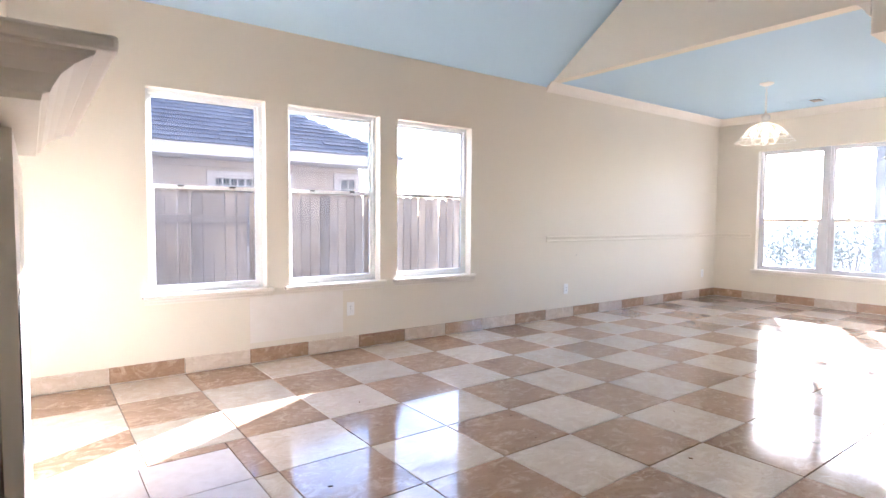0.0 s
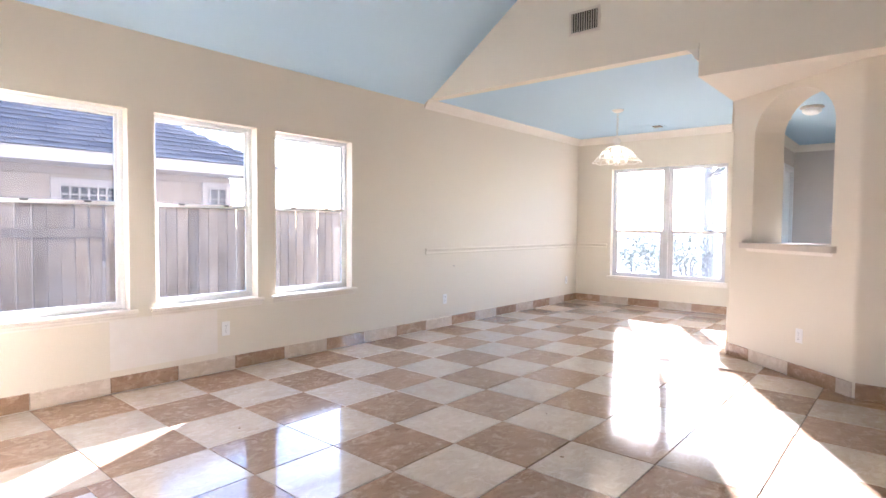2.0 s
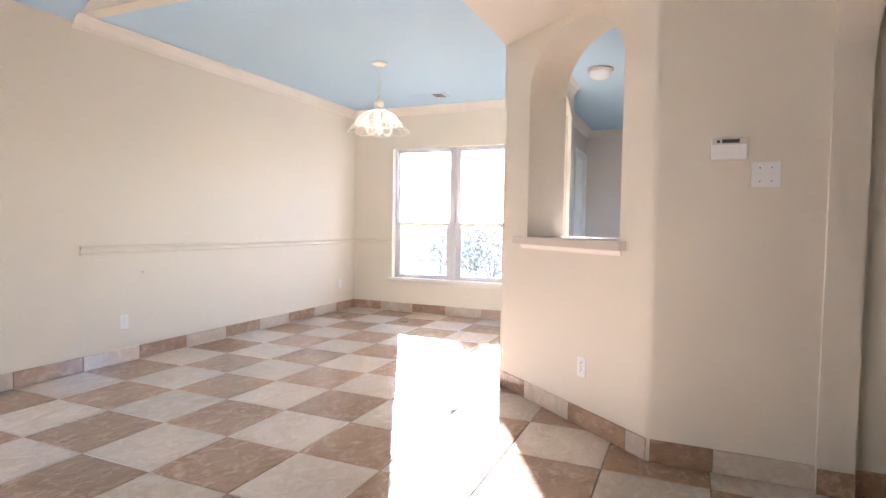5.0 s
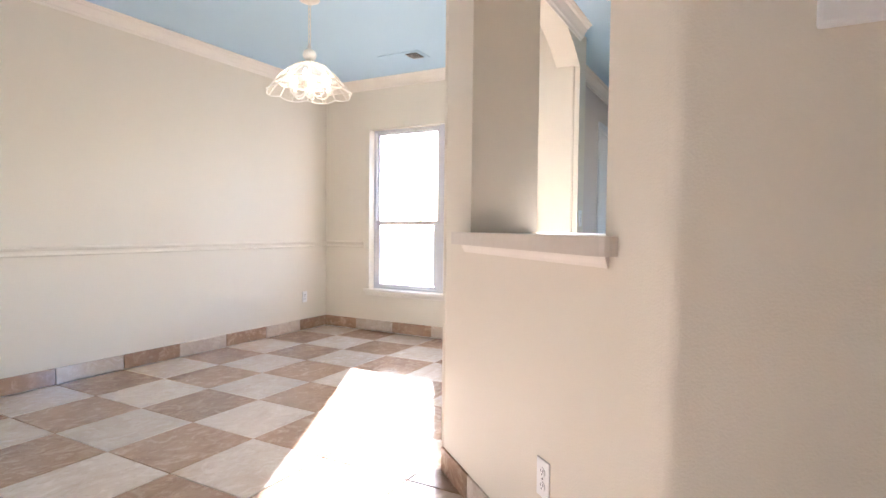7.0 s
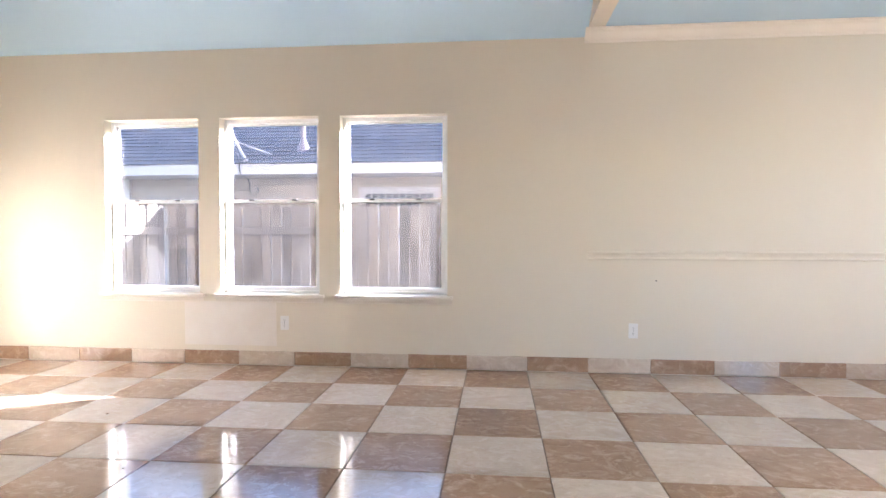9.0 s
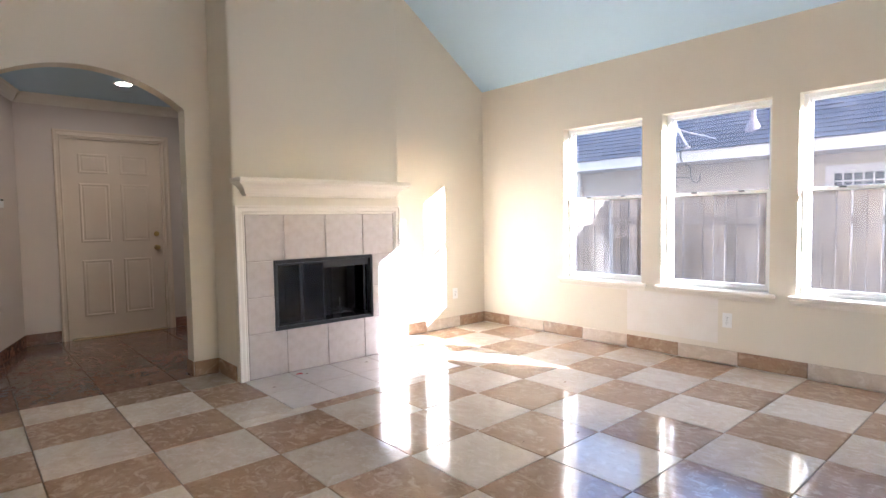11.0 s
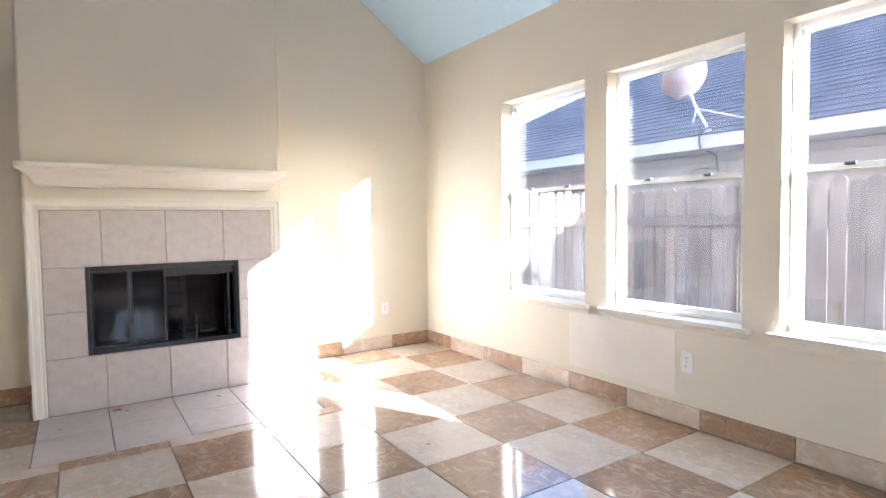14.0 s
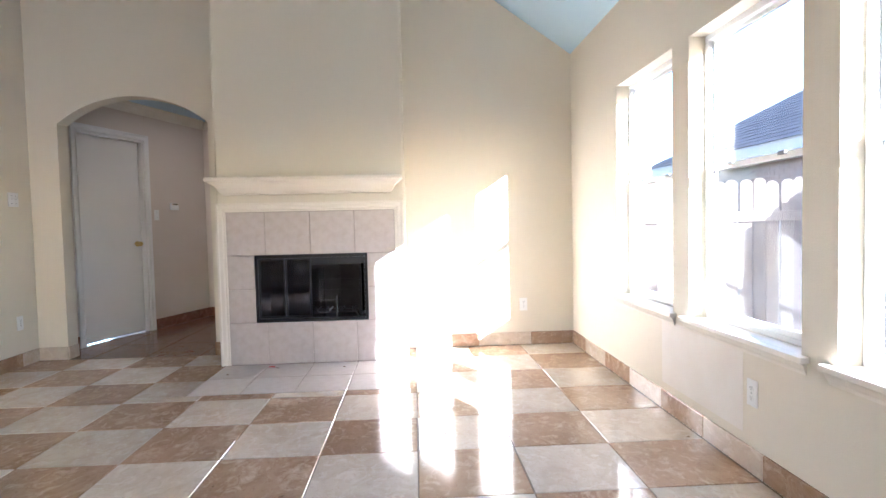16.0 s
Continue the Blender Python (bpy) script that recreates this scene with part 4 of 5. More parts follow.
# ---- breakfast ledge in the pass-through ----
ledge = thing("serving_ledge", M_DIAG, "taupe laminate ledge in the arched pass-through", "counter")
bm = bmesh.new()
prism(bm, rounded([(0.165, -0.035), (1.14, -0.05), (1.19, -0.04), (1.19, -0.002), (0.165, -0.002)], (1, 2), 0.03), 1.018, 1.066)
prism(bm, [(0.292, -0.0019), (1.133, -0.0019), (1.133, 0.42), (0.292, 0.42)], 1.0465, 1.066)
obj("top", bm, M_COUNTER, ledge, bevel=0.003)
bm = bmesh.new()
mould(bm, (0.24, 0), (1.155, 0), (0, -1), [(0, -0.030), (0.006, -0.030), (0.009, -0.021), (0.015, -0.010), (0.018, -0.0005), (0, -0.0005)], 1.018, 0.5, 0.5)
obj("bed_moulding", bm, M_TRIM, ledge)

# ---- doors ----
def panel_door(name, m, w, h, material, label, panels=True):
    """A door in the local plane y = 0 facing -y, hinged at x = 0."""
    top = thing(name, m, label, "door", "structure")
    bm = bmesh.new()
    box(bm, 0, 0, 0.008, w, 0.035, h)
    obj("slab", bm, material, top, bevel=0.002)
    if panels:
        cols = ((0.12, w / 2 - 0.05), (w / 2 + 0.05, w - 0.12))
        rows = ((0.22, 0.80), (0.98, 1.58), (1.68, 1.88))
        for z0, z1 in rows:
            for x0, x1 in cols:
                bm = bmesh.new()
                lv = [(0.0, -0.0005), (0.008, -0.006), (0.018, -0.006), (0.026, -0.0012), (0.044, -0.0042)]
                rg = []
                for ins, y in lv:
                    rg.append([bm.verts.new(q) for q in ((x0 + ins, y, z0 + ins), (x1 - ins, y, z0 + ins), (x1 - ins, y, z1 - ins), (x0 + ins, y, z1 - ins))])
                for a, b in zip(rg[:-1], rg[1:]):
                    for i in range(4):
                        bm.faces.new((a[i], a[(i + 1) % 4], b[(i + 1) % 4], b[i]))
                bm.faces.new(rg[-1])
                obj("panel", bm, material, top)
    return top

def knob(parent, x, z, lever=False, bolt=False):
    bm = bmesh.new()
    def ring_y(prof):
        n = 16
        rs = []
        for r, y in prof:
            rs.append([bm.verts.new((x + r * math.cos(2 * math.pi * i / n), y, z + r * math.sin(2 * math.pi * i / n))) for i in range(n)])
        for a, b in zip(rs[:-1], rs[1:]):
            for i in range(n):
                bm.faces.new((a[i], a[(i + 1) % n], b[(i + 1) % n], b[i]))
    if bolt:
        ring_y([(0.001, -0.022), (0.020, -0.020), (0.026, -0.008), (0.028, -0.0008)])
    else:
        ring_y([(0.001, -0.062), (0.016, -0.060), (0.026, -0.048), (0.024, -0.034), (0.010, -0.026), (0.010, -0.010), (0.028, -0.008), (0.030, -0.0008)])
    if lever:
        cyl(bm, (x, -0.045, z), (x + lever, -0.050, z + 0.003), 0.009, 0.007)
    return obj("deadbolt" if bolt else "door_handle", bm, M_BRASS, parent, "aged brass knob", smooth=True)

def door_casing(name, m, w, h, material, label):
    top = thing(name, m, label, "door casing", "structure")
    for p0, p1, side in (((0, 0), (0, h), -1), ((w, 0), (w, h), 1), ((0, h), (w, h), 0)):
        bm = bmesh.new()
        ends = []
        for e in (0, 1):
            ring = []
            for d_, a in CASING:
                if side:
                    ring.append(bm.verts.new((p0[0] + side * a, -0.0004 - d_, (0 if e == 0 else h + a))))
                else:
                    ring.append(bm.verts.new(((p0[0] - a if e == 0 else p1[0] + a), -0.0004 - d_, h + a)))
            ends.append(ring)
        n = len(CASING)
        for i in range(n):
            bm.faces.new((ends[0][i], ends[0][(i + 1) % n], ends[1][(i + 1) % n], ends[1][i]))
        bm.faces.new(ends[0][::-1]); bm.faces.new(ends[1])
        obj("casing", bm, material, top)
    for b in ((0.0, 0.0005, 0, 0.018, W - 0.001, h), (w - 0.018, 0.0005, 0, w, W - 0.001, h), (0.018, 0.0005, h - 0.018, w - 0.018, W - 0.001, h)):
        bm = bmesh.new()
        box(bm, *b)
        obj("jamb", bm, material, top)
    return top

fdw = DS1 - DS0
door_casing("door_casing_1", M_FOY @ pose(DS0, 0, 0), fdw, 2.05, M_DOOR, "white casing round the foyer door")
d = panel_door("door_1", M_FOY @ pose(DS0 + 0.019, 0.055, 0), fdw - 0.038, 2.03, M_DOOR, "closed white flush foyer door", False)
knob(d, fdw - 0.10, 0.95, -0.09)
door_casing("door_casing_2", pose(CX, -3.62, 0, 0, 0, 90), 0.92, 2.04, M_FDOOR, "cream casing round the front door")
d = panel_door("door_2", pose(CX - 0.025, -3.601, 0, 0, 0, 90), 0.882, 2.02, M_FDOOR, "closed cream six-panel front door")
knob(d, 0.82, 0.90)
knob(d, 0.82, 1.05, bolt=True)
boxes("threshold", M_RUBBER, (CX - 0.05, -3.60, 0.0, CX + 0.03, -2.72, 0.012), kind="structure", label="brass door threshold")
door_casing("door_casing_3", pose(9.52, -2.76, 0), 0.66, 2.05, M_DOOR, "white casing round the pantry door")
panel_door("door_3", pose(9.539, -2.74, 0), 0.622, 2.03, M_DOOR, "closed white pantry door in the kitchen")
door_casing("door_casing_4", pose(5.33, -5.10, 0, 0, 0, -90), 0.83, 2.05, M_DOOR, "white casing of a door in the back hall")
panel_door("door_4", pose(5.37, -5.119, 0, 0, 0, -90), 0.79, 2.03, M_DOOR, "closed white door in the back hall")

bm = bmesh.new()
cyl(bm, (0, 0.004, 0), (0, -0.010, 0.001), 0.0025, n=8)
cyl(bm, (0, -0.010, 0.001), (0, -0.012, 0.001), 0.005, n=8)
obj("nail", bm, M_STEEL, label="small dark steel nail in the cream dining wall", category="nail", at=pose(5.613, YN, 0.708))

# ---- litter on the floor ----
bm = bmesh.new()
prism(bm, [(0, 0), (0.028, 0.010), (0.050, 0.004), (0.046, 0.022), (0.020, 0.028)], 0, 0.006)
obj("plastic_scrap", bm, M_RED, label="small red plastic scrap on the hearth", category="litter", bevel=0.001, at=pose(0.60, -2.545, 0.0005, 0, 0, 70))
for i, (x, y) in enumerate(((0.63, -2.47), (0.78, -2.80), (0.66, -1.95), (1.75, -0.14), (2.3, -0.05), (2.32, -2.32), (2.60, -2.26), (3.55, -2.46), (2.12, -1.25), (3.02, -2.86), (2.72, -1.95), (1.52, -2.12))):
    bm = bmesh.new()
    r = 0.005 + 0.004 * random.random()
    pts = [(r * (1 + 0.5 * random.random()) * math.cos(a), 0.6 * r * math.sin(a)) for a in [2 * math.pi * k / 6 for k in range(6)]]
    prism(bm, pts, 0, 0.003)
    obj("leaf_scrap", bm, M_LEAFDRY, label="crumb of dry leaf on the tiles", category="litter", group="crumbs on the floor", at=pose(x, y, 0.0005, 0, 0, 360 * random.random()))

# ---- outside: ground, fence, neighbour, trees ----
GZ = -0.42
bm = bmesh.new()
f = bm.faces.new([bm.verts.new(p) for p in ((-250, -250, GZ), (250, -250, GZ), (250, 250, GZ), (-250, 250, GZ))])
obj("ground", bm, M_GRASS, kind="structure", label="patchy winter lawn")
boxes("foundation", M_FGROUT, (-2.4, -6.7, GZ, 10.6, 0.19, -0.121), kind="structure", label="concrete slab of the house")

def board_mesh(w, h, th):
    """A dog-eared fence board."""
    bm = bmesh.new()
    e = 0.03
    prof = [(0, 0), (w, 0), (w, h - e), (w - e, h), (e, h), (0, h - e)]
    a = [bm.verts.new((x, 0, z)) for x, z in prof]
    b = [bm.verts.new((x, th, z)) for x, z in prof]
    bm.faces.new(a[::-1]); bm.faces.new(b)
    for i in range(6):
        bm.faces.new((a[i], a[(i + 1) % 6], b[(i + 1) % 6], b[i]))
    me = bpy.data.meshes.new("board")
    bmesh.ops.recalc_face_normals(bm, faces=bm.faces[:])
    bm.to_mesh(me); bm.free()
    me.materials.append(M_FENCE)
    return me

BOARDS = [board_mesh(0.108, 1.80 + d_, 0.016) for d_ in (0.0, 0.015, -0.015)]
def fence(m, length, face, label):
    """face: 0 shows the boards to -y, 1 shows the rails."""
    top = thing("fence", m, label, "fence")
    n = math.ceil(length / 0.118)
    for i in range(n):
        ob = new("board", random.choice(BOARDS))
        ob.parent = top
        ob.matrix_basis = pose(i * 0.118, 0 if face == 0 else 0.04, 0.02, 0, 0, random.uniform(-0.4, 0.4)) @ Matrix.Rotation(radians(random.uniform(-0.35, 0.35)), 4, "Y")
    for z in (0.28, 1.47):
        bm = bmesh.new()
        box(bm, 0, 0.018 if face == 0 else 0.0, z, length, 0.055 if face == 0 else 0.038, z + 0.085)
        obj("rail", bm, M_FENCE, top, bevel=0.004)
    for x in [0.05 + 2.35 * k for k in range(int(length / 2.35) + 1)]:
        bm = bmesh.new()
        box(bm, x, 0.056 if face == 0 else 0.058, 0, x + 0.09, 0.146, 1.72)
        obj("post", bm, M_FENCE, top, bevel=0.005)
fence(pose(0.47, 2.0, GZ), 2.0, 1, "weathered cedar fence seen from its rail side")
fence(pose(2.48, 1.97, GZ), 6.2, 0, "weathered cedar dog-eared fence boards")
fence(pose(0.45, 0.18, GZ, 0, 0, 90), 1.80, 1, "sunlit cedar return fence beside the house")

# neighbour's house
HX0, HX1, EY, EZ, HS = -5.7, 5.2, 3.10, 1.90, 0.58
house = thing("neighbour_house", pose(0, 0, 0), "single-storey beige house with a slate grey hip roof", "house")
HW = 3.62
bm = bmesh.new()
box(bm, HX0 + 0.5, HW + 0.03, GZ, HX1 - 0.5, 10.5, EZ + 0.02)
obj("wall", bm, M_SIDING, house)
z = GZ + 0.1
while z < EZ - 0.05:
    bm = bmesh.new()
    v = box(bm, HX0 + 0.5, HW, z, HX1 - 0.5, HW + 0.028, min(z + 0.292, EZ - 0.03))
    for q in v:
        if q.co.z > z + 0.1 and q.co.y < HW + 0.01:
            q.co.y += 0.014
    obj("siding_board", bm, M_SIDING, house)
    z += 0.30
boxes("soffit", M_FASCIA, (HX0, EY + 0.02, EZ - 0.02, HX1, HW + 0.05, EZ + 0.0), parent=house)
boxes("fascia", M_FASCIA, (HX0, EY, EZ - 0.02, HX1, EY + 0.02, EZ + 0.125), parent=house)
EH = EZ + 0.13
RY = (EY + 10.9) / 2
RZ = EH + HS * (RY - EY)
run = RY - EY
bm = bmesh.new()
p = [bm.verts.new(q) for q in ((HX0, EY, EH), (HX1, EY, EH), (HX1, 10.9, EH), (HX0, 10.9, EH), (HX0 + run, RY, RZ), (HX1 - run, RY, RZ))]
for q in ((0, 1, 5, 4), (1, 2, 5), (2, 3, 4, 5), (3, 0, 4), (0, 3, 2, 1)):
    bm.faces.new([p[i] for i in q])
roof = obj("roof", bm, M_SHINGLE, house)
verts, faces = [], []
course = 0
tilt = math.atan(HS)
s = 0.0
slope_len = run / math.cos(tilt)
rnd = random.Random(5)
while s < slope_len - 0.15:
    inset = s * math.cos(tilt)
    x = HX0 + inset - rnd.random() * 0.3
    while x < HX1 - inset:
        w_ = rnd.uniform(0.22, 0.34)
        x0, x1 = max(x, HX0 + inset), min(x + w_ - 0.008, HX1 - inset)
        if x1 - x0 > 0.03:
            lift = 0.012 + rnd.random() * 0.010
            e = rnd.uniform(-0.008, 0.008)
            def at_(d, up, xx):
                return (xx, EY + d * math.cos(tilt) - up * math.sin(tilt), EH + d * math.sin(tilt) + up * math.cos(tilt))
            i0 = len(verts)
            verts += [at_(s + e - 0.02, 0.003, x0), at_(s + e - 0.02, 0.003, x1), at_(s + e - 0.02, lift, x0), at_(s + e - 0.02, lift, x1), at_(s + 0.14, 0.004, x0), at_(s + 0.14, 0.004, x1)]
            faces += [(i0, i0 + 1, i0 + 3, i0 + 2), (i0 + 2, i0 + 3, i0 + 5, i0 + 4), (i0, i0 + 2, i0 + 4), (i0 + 1, i0 + 5, i0 + 3)]
        x += w_
    s += 0.14
me = bpy.data.meshes.new("shingles")
me.from_pydata(verts, [], faces)
me.materials.append(M_SHINGLE)
shingles = tagged(new("shingles", me), kind="stuff")
shingles.parent = roof

def house_window(x0, x1, z0, z1, nx, nz):
    win = thing("window", pose(x0, HW, z0), "")
    win.parent = house
    w, h = x1 - x0, z1 - z0
    bm = bmesh.new()
    for b in ((-0.09, -0.02, -0.08, 0, 0.01, h + 0.09), (w, -0.02, -0.08, w + 0.09, 0.01, h + 0.09), (0, -0.02, h, w, 0.01, h + 0.09), (0, -0.02, -0.08, w, 0.01, 0)):
        box(bm, *b)
    obj("frame", bm, M_FASCIA, win)
    bm = bmesh.new()
    box(bm, 0, -0.004, 0, w, 0.008, h)
    obj("pane", bm, M_HOUSEGLASS, win)
    bm = bmesh.new()
    for i in range(nx + 1):
        x = w * i / nx
        box(bm, x - 0.008, -0.06, -0.03, x + 0.008, -0.045, h + 0.03)
    for k in range(nz + 1):
        zz = h * k / nz
        box(bm, -0.03, -0.066, zz - 0.008, w + 0.03, -0.050, zz + 0.008)
    obj("grille", bm, M_FASCIA, win)
house_window(2.52, 3.52, 0.70, 1.64, 10, 9)
bm = bmesh.new()
box(bm, -1.19, HW - 0.045, GZ, -1.09, HW + 0.002, EZ - 0.021)
obj("corner_board", bm, M_FASCIA, house)
bm = bmesh.new()
box(bm, HX0 + 0.5, HW - 0.034, GZ, -1.191, HW - 0.001, EZ - 0.021)
mortar = obj("brick_wall", bm, M_FGROUT, house)
bm = bmesh.new()
box(bm, 0, 0, 0, 0.196, 0.012, 0.060)
brick_me = bpy.data.meshes.new("brick")
bm.to_mesh(brick_me); bm.free()
brick_me.materials.append(M_BRICK)
for r_ in range(11):
    for c_ in range(8):
        ob = new("brick", brick_me)
        ob.parent = mortar
        ob.matrix_basis = pose(-1.40 - c_ * 0.207 - (0.103 if r_ % 2 else 0), HW - 0.042, EZ - 0.095 - r_ * 0.071)
house_window(4.36, 4.62, 1.1, 1.70, 2, 4)

# roof pipe, dish and its cables
def roof_z(y):
    return EH + HS * (y - EY)
pipe = thing("roof_vent_pipe", pose(1.62, 3.55, roof_z(3.55)), "grey roof vent pipe in a flared flashing", "vent pipe")
bm = bmesh.new()
lathe(bm, [(0.13, -0.07), (0.085, 0.03), (0.045, 0.11), (0.04, 0.13)], 20)
obj("flashing", bm, M_PIPE, pipe, smooth=True)
bm = bmesh.new()
cyl(bm, (0, 0, 0.0), (0, 0, 0.42), 0.032, n=16)
obj("pipe", bm, M_PIPE, pipe)
bm = bmesh.new()
lathe(bm, [(0.048, 0.36), (0.05, 0.42), (0.034, 0.44), (0.001, 0.445)], 16)
obj("cap", bm, M_PIPE, pipe, smooth=True)

dish = thing("satellite_dish", pose(0.93, 3.16, roof_z(3.16)), "rust-stained satellite dish on a tripod mast on the roof", "satellite dish")
foot, elbow, head = Vector((0, 0, 0.03)), Vector((-0.14, 0.0, 0.28)), Vector((-0.20, -0.03, 0.46))
bm = bmesh.new()
tube(bm, [foot, elbow, head], 0.017, 10)
obj("mast", bm, M_DISH, dish)
bm = bmesh.new()
tube(bm, [elbow, (0.33, 0.12, 0.11)], 0.010)
obj("strut", bm, M_DISH, dish)
bm = bmesh.new()
tube(bm, [elbow, (-0.34, 0.24, 0.17)], 0.010)
obj("strut", bm, M_DISH, dish)
bm = bmesh.new()
box(bm, -0.035, -0.03, -0.02, 0.035, 0.05, 0.03)
obj("foot_plate", bm, M_DISH, dish, bevel=0.008)
md = Matrix.Translation((-0.25, -0.06, 0.62)) @ Vector((-0.62, 0.45, 0.64)).normalized().to_track_quat("Z", "Y").to_matrix().to_4x4()
bm = bmesh.new()
prof = [(0.004, 0.0), (0.08, 0.005), (0.16, 0.022), (0.22, 0.042), (0.25, 0.056), (0.253, 0.050), (0.22, 0.034), (0.16, 0.014), (0.08, -0.004), (0.004, -0.008)]
lathe(bm, prof, 32)
for v in bm.verts:
    v.co.y *= 1.12
obj("reflector", bm, M_RUST, dish, "rust-blotched reflector", smooth=True, at=md)
bm = bmesh.new()
a = md @ Vector((0, -0.26, 0.04)); b = md @ Vector((0, -0.12, 0.36))
tube(bm, [head, a, b], 0.012)
obj("feed_arm", bm, M_DISH, dish)
bm = bmesh.new()
cyl(bm, b, b + (md.to_3x3() @ Vector((0, 0.10, -0.10))), 0.045, 0.03, 12)
cyl(bm, b + Vector((-0.07, 0, 0)), b + Vector((0.07, 0, 0.01)), 0.03, n=10)
obj("feed_horn", bm, M_PLATE, dish)
def loop_cable(pts, r, label):
    cu = bpy.data.curves.new("cable", "CURVE")
    cu.dimensions, cu.bevel_depth, cu.bevel_resolution = "3D", r, 2
    sp = cu.splines.new("NURBS")
    sp.points.add(len(pts) - 1)
    for q, c in zip(sp.points, pts):
        q.co = (*c, 1)
    sp.use_endpoint_u, sp.order_u = True, 3
    cu.materials.append(M_CABLE)
    tagged(new("cable", cu), label, "cable")
loop_cable([(0.97, 3.16, 2.12), (0.91, 3.12, 2.10), (0.87, 3.08, 2.02), (0.87, 3.085, 1.93), (0.89, 3.085, 1.88)], 0.010, "black coaxial cable over the neighbour's eave")
loop_cable([(0.82, 3.3, 1.88), (0.80, 3.55, 1.86), (0.77, 3.60, 1.78), (0.78, 3.60, 1.68), (0.84, 3.59, 1.61), (0.93, 3.58, 1.65), (0.91, 3.59, 1.74)], 0.0085, "loose coil of black cable on the siding")
loop_cable([(0.80, 3.60, 1.70), (0.68, 3.60, 1.70), (0.56, 3.59, 1.72), (0.47, 3.58, 1.68), (0.42, 3.58, 1.59), (0.50, 3.59, 1.56), (0.57, 3.59, 1.63), (0.60, 3.59, 1.55)], 0.007, "loop of black cable on the siding")

# garden beyond the dining window
def leaf_cloud(blobs, count, size, seed):
    r = np.random.RandomState(seed)
    vs, fs = [], []
    for i in range(count):
        cx, cy, cz, rx, ry, rz = blobs[r.randint(len(blobs))]
        d = r.normal(size=3)
        d /= np.linalg.norm(d)
        k = r.uniform(0.55, 1.05)
        c = np.array((cx, cy, cz)) + d * k * np.array((rx, ry, rz))
        u = r.normal(size=3); u /= np.linalg.norm(u)
        w = np.cross(u, r.normal(size=3)); w /= np.linalg.norm(w)
        s_ = size * r.uniform(0.6, 1.3)
        i0 = len(vs)
        vs += [tuple(c - u * s_), tuple(c + w * s_ * 0.45), tuple(c + u * s_), tuple(c - w * s_ * 0.45)]
        fs.append((i0, i0 + 1, i0 + 2, i0 + 3))
    me = bpy.data.meshes.new("crown")
    me.from_pydata(vs, [], fs)
    me.materials.append(M_LEAF)
    return me
rr = random.Random(3)
def bush(x, y, r, h, seed):
    top = thing("bush", pose(x, y, GZ), "dense green garden bush against bright sky", "bush", group="bushes beyond the dining window")
    bl = [(rr.uniform(-r, r) * 0.7, rr.uniform(-r, r) * 0.7, h * rr.uniform(0.2, 0.8), r * 0.5, r * 0.5, h * 0.24) for k in range(14)]
    c = new("crown", leaf_cloud(bl, 1500, 0.045, seed)); c.parent = top
    for k in range(4):
        bm = bmesh.new()
        cyl(bm, (0.05 * k - 0.1, 0, 0), (rr.uniform(-r, r) * 0.6, rr.uniform(-r, r) * 0.6, h * 0.6), 0.03, 0.01, 7)
        obj("stem", bm, M_BARK, top)
bush(14.4, -0.05, 0.75, 1.85, 1)
bush(15.6, 0.95, 0.9, 1.7, 2)
bush(13.9, -1.45, 0.6, 1.6, 3)
bush(17.0, 2.4, 0.9, 1.5, 4)
tree = thing("tree", pose(19.0, 0.75, GZ), "slim garden tree with a sparse green crown", "tree")
bm = bmesh.new()
path_ = [Vector((0, 0, 0)), Vector((0.05, 0.02, 1.6)), Vector((-0.03, 0.05, 3.2)), Vector((0.08, 0.0, 4.6))]
for (a, b), (r0, r1) in zip(zip(path_[:-1], path_[1:]), ((0.19, 0.16), (0.16, 0.13), (0.13, 0.08))):
    cyl(bm, a, b, r0, r1, 14)
obj("trunk", bm, M_BARK, tree)
bl = []
for k in range(9):
    a = k * 2.4
    e = Vector((1.3 * math.cos(a), -0.7 + 1.1 * math.sin(a), 3.6 + 0.35 * (k % 4)))
    bm = bmesh.new()
    cyl(bm, path_[2 + (k % 2)], e, 0.05, 0.015, 8)
    obj("limb", bm, M_BARK, tree)
    bl.append((*e, 0.55, 0.55, 0.4))
c = new("crown", leaf_cloud(bl, 1100, 0.07, 9)); c.parent = tree

# ---- tiles, piece by piece ----
def tile_mesh(lx, ly, th, material, b=0.0025):
    bm = bmesh.new()
    top = [bm.verts.new(p) for p in ((-lx / 2 + b, -ly / 2 + b, 0), (lx / 2 - b, -ly / 2 + b, 0), (lx / 2 - b, ly / 2 - b, 0), (-lx / 2 + b, ly / 2 - b, 0))]
    low = [bm.verts.new(p) for p in ((-lx / 2, -ly / 2, -b), (lx / 2, -ly / 2, -b), (lx / 2, ly / 2, -b), (-lx / 2, ly / 2, -b))]
    bot = [bm.verts.new((v.co.x, v.co.y, -th)) for v in low]
    bm.faces.new(top)
    for i in range(4):
        k = (i + 1) % 4
        bm.faces.new((top[i], low[i], low[k], top[k])[::-1])
        bm.faces.new((low[i], bot[i], bot[k], low[k])[::-1])
    bmesh.ops.recalc_face_normals(bm, faces=bm.faces[:])
    me = bpy.data.meshes.new("tile")
    bm.to_mesh(me); bm.free()
    me.materials.append(material)
    return me
MESHES = {}
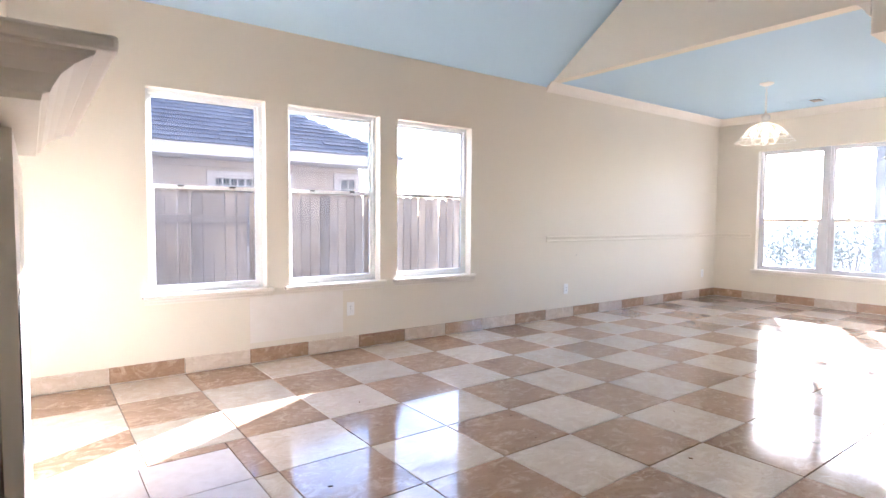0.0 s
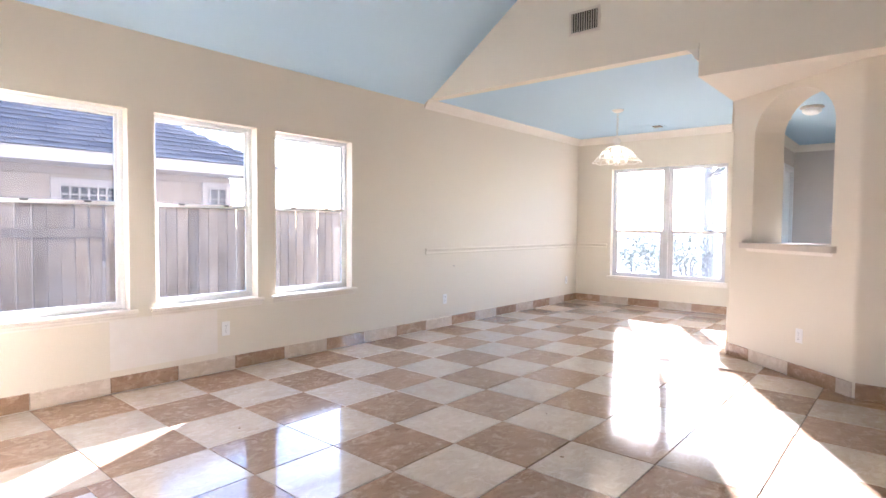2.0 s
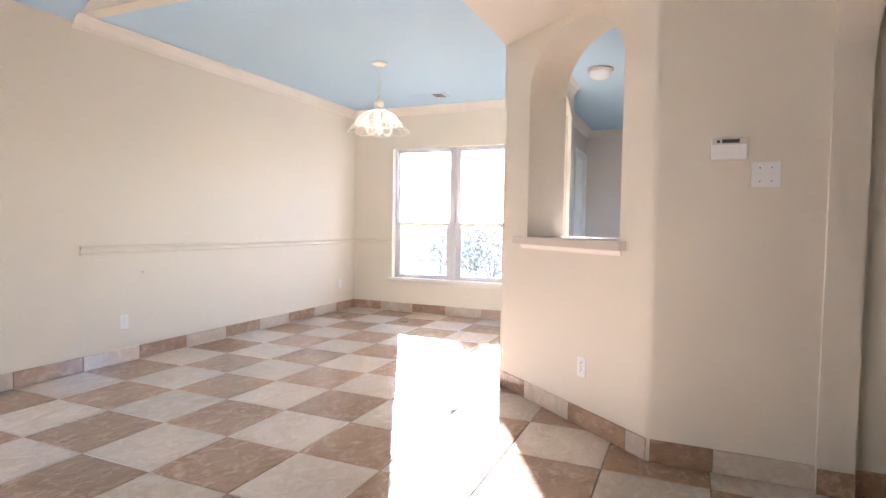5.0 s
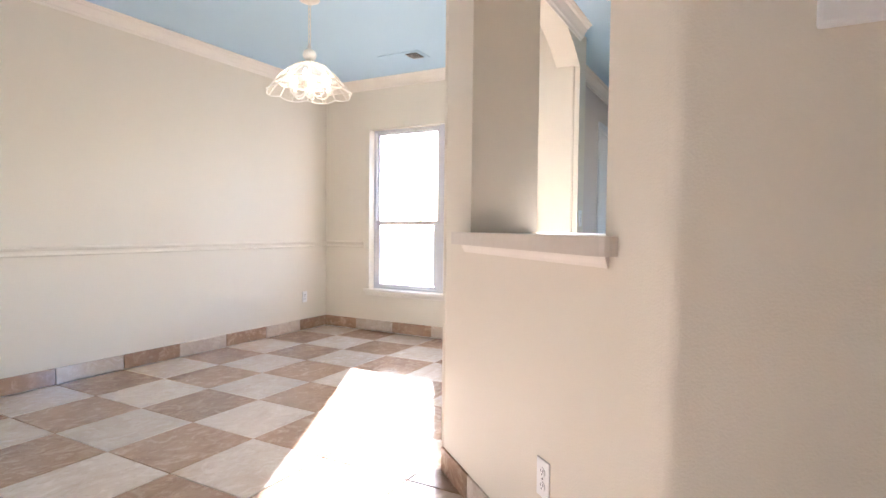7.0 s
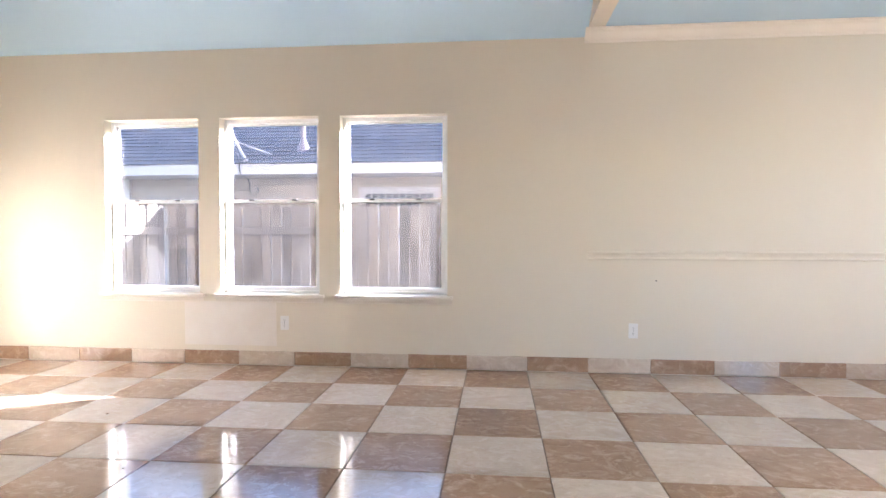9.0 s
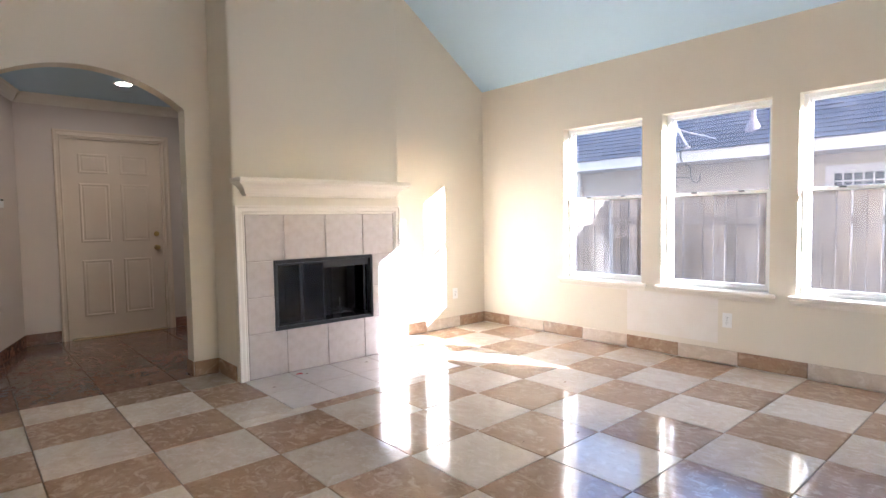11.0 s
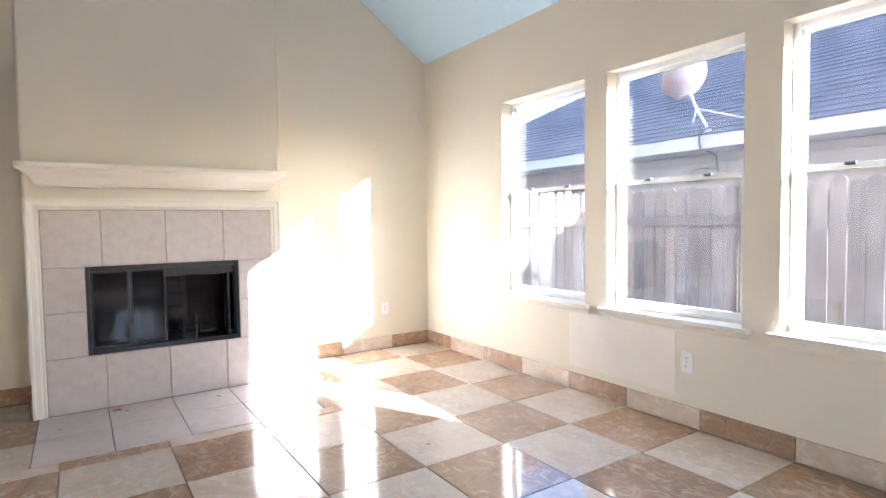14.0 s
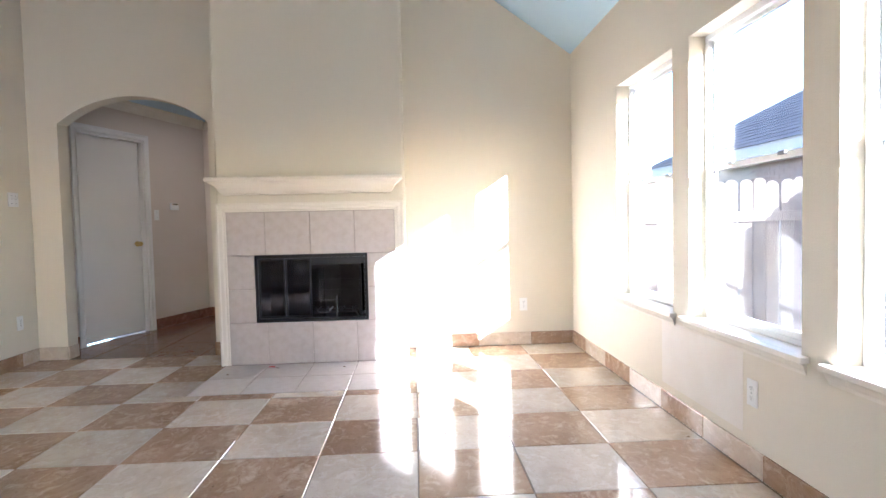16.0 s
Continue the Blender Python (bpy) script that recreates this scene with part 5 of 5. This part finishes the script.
def tile(x0, x1, y0, y1, material, parent, z=0.0, name="tile", m=None, gap=0.0022, th=0.008):
    key = (round(x1 - x0, 3), round(abs(y1 - y0), 3), material.name, th)
    if key not in MESHES:
        MESHES[key] = tile_mesh(x1 - x0 - 2 * gap, abs(y1 - y0) - 2 * gap, th, material)
    ob = new(name, MESHES[key])
    ob.parent = parent
    loc = Matrix.Translation(((x0 + x1) / 2, (y0 + y1) / 2, z))
    ob.matrix_basis = (m @ loc) if m is not None else loc
    return ob

floor_tiles = tagged(new("floor_tiling"), "checkerboard of ivory and walnut travertine tiles", "floor", "", "structure")
hearth = tagged(new("hearth"), "flush hearth of grey ceramic tiles before the fireplace", "hearth", "", "structure")
HY0, HY1, HX = -2.905, -1.475, 1.288
def stone(j, k):
    return M_DARK if (j + k) % 2 else M_LIGHT
for j in range(0, 19):
    for k in range(0, 10):
        x0, x1, y1, y0 = j * T, (j + 1) * T, -k * T, -(k + 1) * T
        if j == 0:
            x0 = XF + 0.012
        if j == 18:
            x1 = XD - 0.012
        if k == 0:
            y1 = YN - 0.012
        if y1 < -2.9 and x0 > 6.4:
            continue
        if x0 > 5.4 and y1 < -3.7:
            continue
        if k == 9:
            y0 = -4.65
        st = stone(j, k)
        if x0 < HX and y0 < HY1 and y1 > HY0:
            if x1 > HX + 0.01:
                tile(HX, x1, y0, y1, st, floor_tiles)
            if y1 > HY1 + 0.05:
                tile(x0, min(x1, HX), HY1, y1, st, floor_tiles)
            if y0 < HY0 - 0.05 and x0 > 0:
                tile(x0, min(x1, HX), y0, HY0, st, floor_tiles)
            continue
        tile(x0, x1, y0, y1, st, floor_tiles)
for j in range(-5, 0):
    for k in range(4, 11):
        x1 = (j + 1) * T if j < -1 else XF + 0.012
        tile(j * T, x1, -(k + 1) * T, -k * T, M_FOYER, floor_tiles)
for j in range(7, 12):
    for k in range(10, 13):
        tile(j * T, (j + 1) * T, -(k + 1) * T, -k * T, stone(j, k), floor_tiles)
# Kitchen tiles out of view, added to bounce warm light at the pass-through.
for j in range(12, 23):
    for k in range(6, 14):
        if j * T > 6.4 or k >= 8:
            if not (k == 6 and (j + 1) * T < 8.1):
                tile(j * T, min((j + 1) * T, 10.29), -(k + 1) * T if k < 13 else -6.37, -k * T, stone(j, k), floor_tiles)
HC = [-2.905, -2.561, -2.208, -1.858, -1.476]
for a, b in zip(HC[:-1], HC[1:]):
    for x0, x1 in ((FX + 0.01, 0.895), (0.895, HX)):
        tile(x0, x1, a, b, M_FTILE, hearth, 0.0006)
# the surround's tiles stand upright
UP = Matrix(((0, 0, 1, 0.0148), (1, 0, 0, 0), (0, 1, 0, 0), (0, 0, 0, 1)))
SC = [-2.861, -2.561, -2.208, -1.858, -1.541]
for a, b in zip(SC[:-1], SC[1:]):
    tile(a, b, BZ1, 1.214, M_FTILE, surround, m=UP)
    tile(a, b, 0.001, BZ0, M_FTILE, surround, m=UP)
for a, b in ((SC[0], BY0), (BY1, SC[4])):
    tile(a, b, BZ0, 0.604, M_FTILE, surround, m=UP)
    tile(a, b, 0.604, BZ1, M_FTILE, surround, m=UP)

# stone baseboards
base = tagged(new("baseboard"), "baseboard of alternating ivory and walnut travertine", "baseboard", "", "structure")
BH = 0.112
def skirting(p0, p1, first, start=None, pair=(M_LIGHT, M_DARK)):
    """Pieces from p0 to p1 with the room on the right-hand side; first: 1 if the first piece is dark; start: length of the first piece."""
    p0, p1 = Vector(p0), Vector(p1)
    L = (p1 - p0).length
    d = (p1 - p0) / L
    nrm = Vector((d.y, -d.x))
    # local x along the wall, local y up, local z into the room
    m = Matrix(((d.x, 0, nrm.x, p0.x + nrm.x * 0.0105), (d.y, 0, nrm.y, p0.y + nrm.y * 0.0105), (0, 1, 0, 0), (0, 0, 0, 1)))
    s, dark, step = 0.0, first, (start or T)
    while s < L - 0.004:
        e = min(s + step, L)
        if L - e < 0.03:
            e = L
        tile(s, e, 0.001, BH, pair[1] if dark else pair[0], base, m=m, gap=0.0012, th=0.0102)
        s, dark, step = e, 1 - dark, T
skirting((XF, YN), (XD, YN), 1, T - XF)
skirting((XD, YN), (XD, -2.66), 1, 0.42)
skirting((XF, FY1), (XF, YN - 0.011), 0, 0.16)
skirting((XF, -3.12), (XF, FY0), 1)
skirting((XF + 0.011, FY0), (FX - 0.03, FY0), 1)
skirting((XF - W, -3.12), (XF - 0.0, -3.12), 1)
skirting((XF, YS), (XF, -4.36), 0)
skirting((XF, -4.36), (XF - W, -4.36), 0)
skirting((3.85, YS), (XF + 0.011, YS), 0, 0.3)
skirting((PX, PY), (QX, QY), 1, 0.30)
skirting((QX, QY - 0.015), (QX, YS), 1, 0.28)
skirting((5.265, YS), (5.265, YS - W), 1)
skirting((5.33, YS - W), (5.33, -5.03), 1)
a_, b_ = M_FOY @ Vector((LW, 0, 0)), M_FOY @ Vector((DS1 + 0.066, 0, 0))
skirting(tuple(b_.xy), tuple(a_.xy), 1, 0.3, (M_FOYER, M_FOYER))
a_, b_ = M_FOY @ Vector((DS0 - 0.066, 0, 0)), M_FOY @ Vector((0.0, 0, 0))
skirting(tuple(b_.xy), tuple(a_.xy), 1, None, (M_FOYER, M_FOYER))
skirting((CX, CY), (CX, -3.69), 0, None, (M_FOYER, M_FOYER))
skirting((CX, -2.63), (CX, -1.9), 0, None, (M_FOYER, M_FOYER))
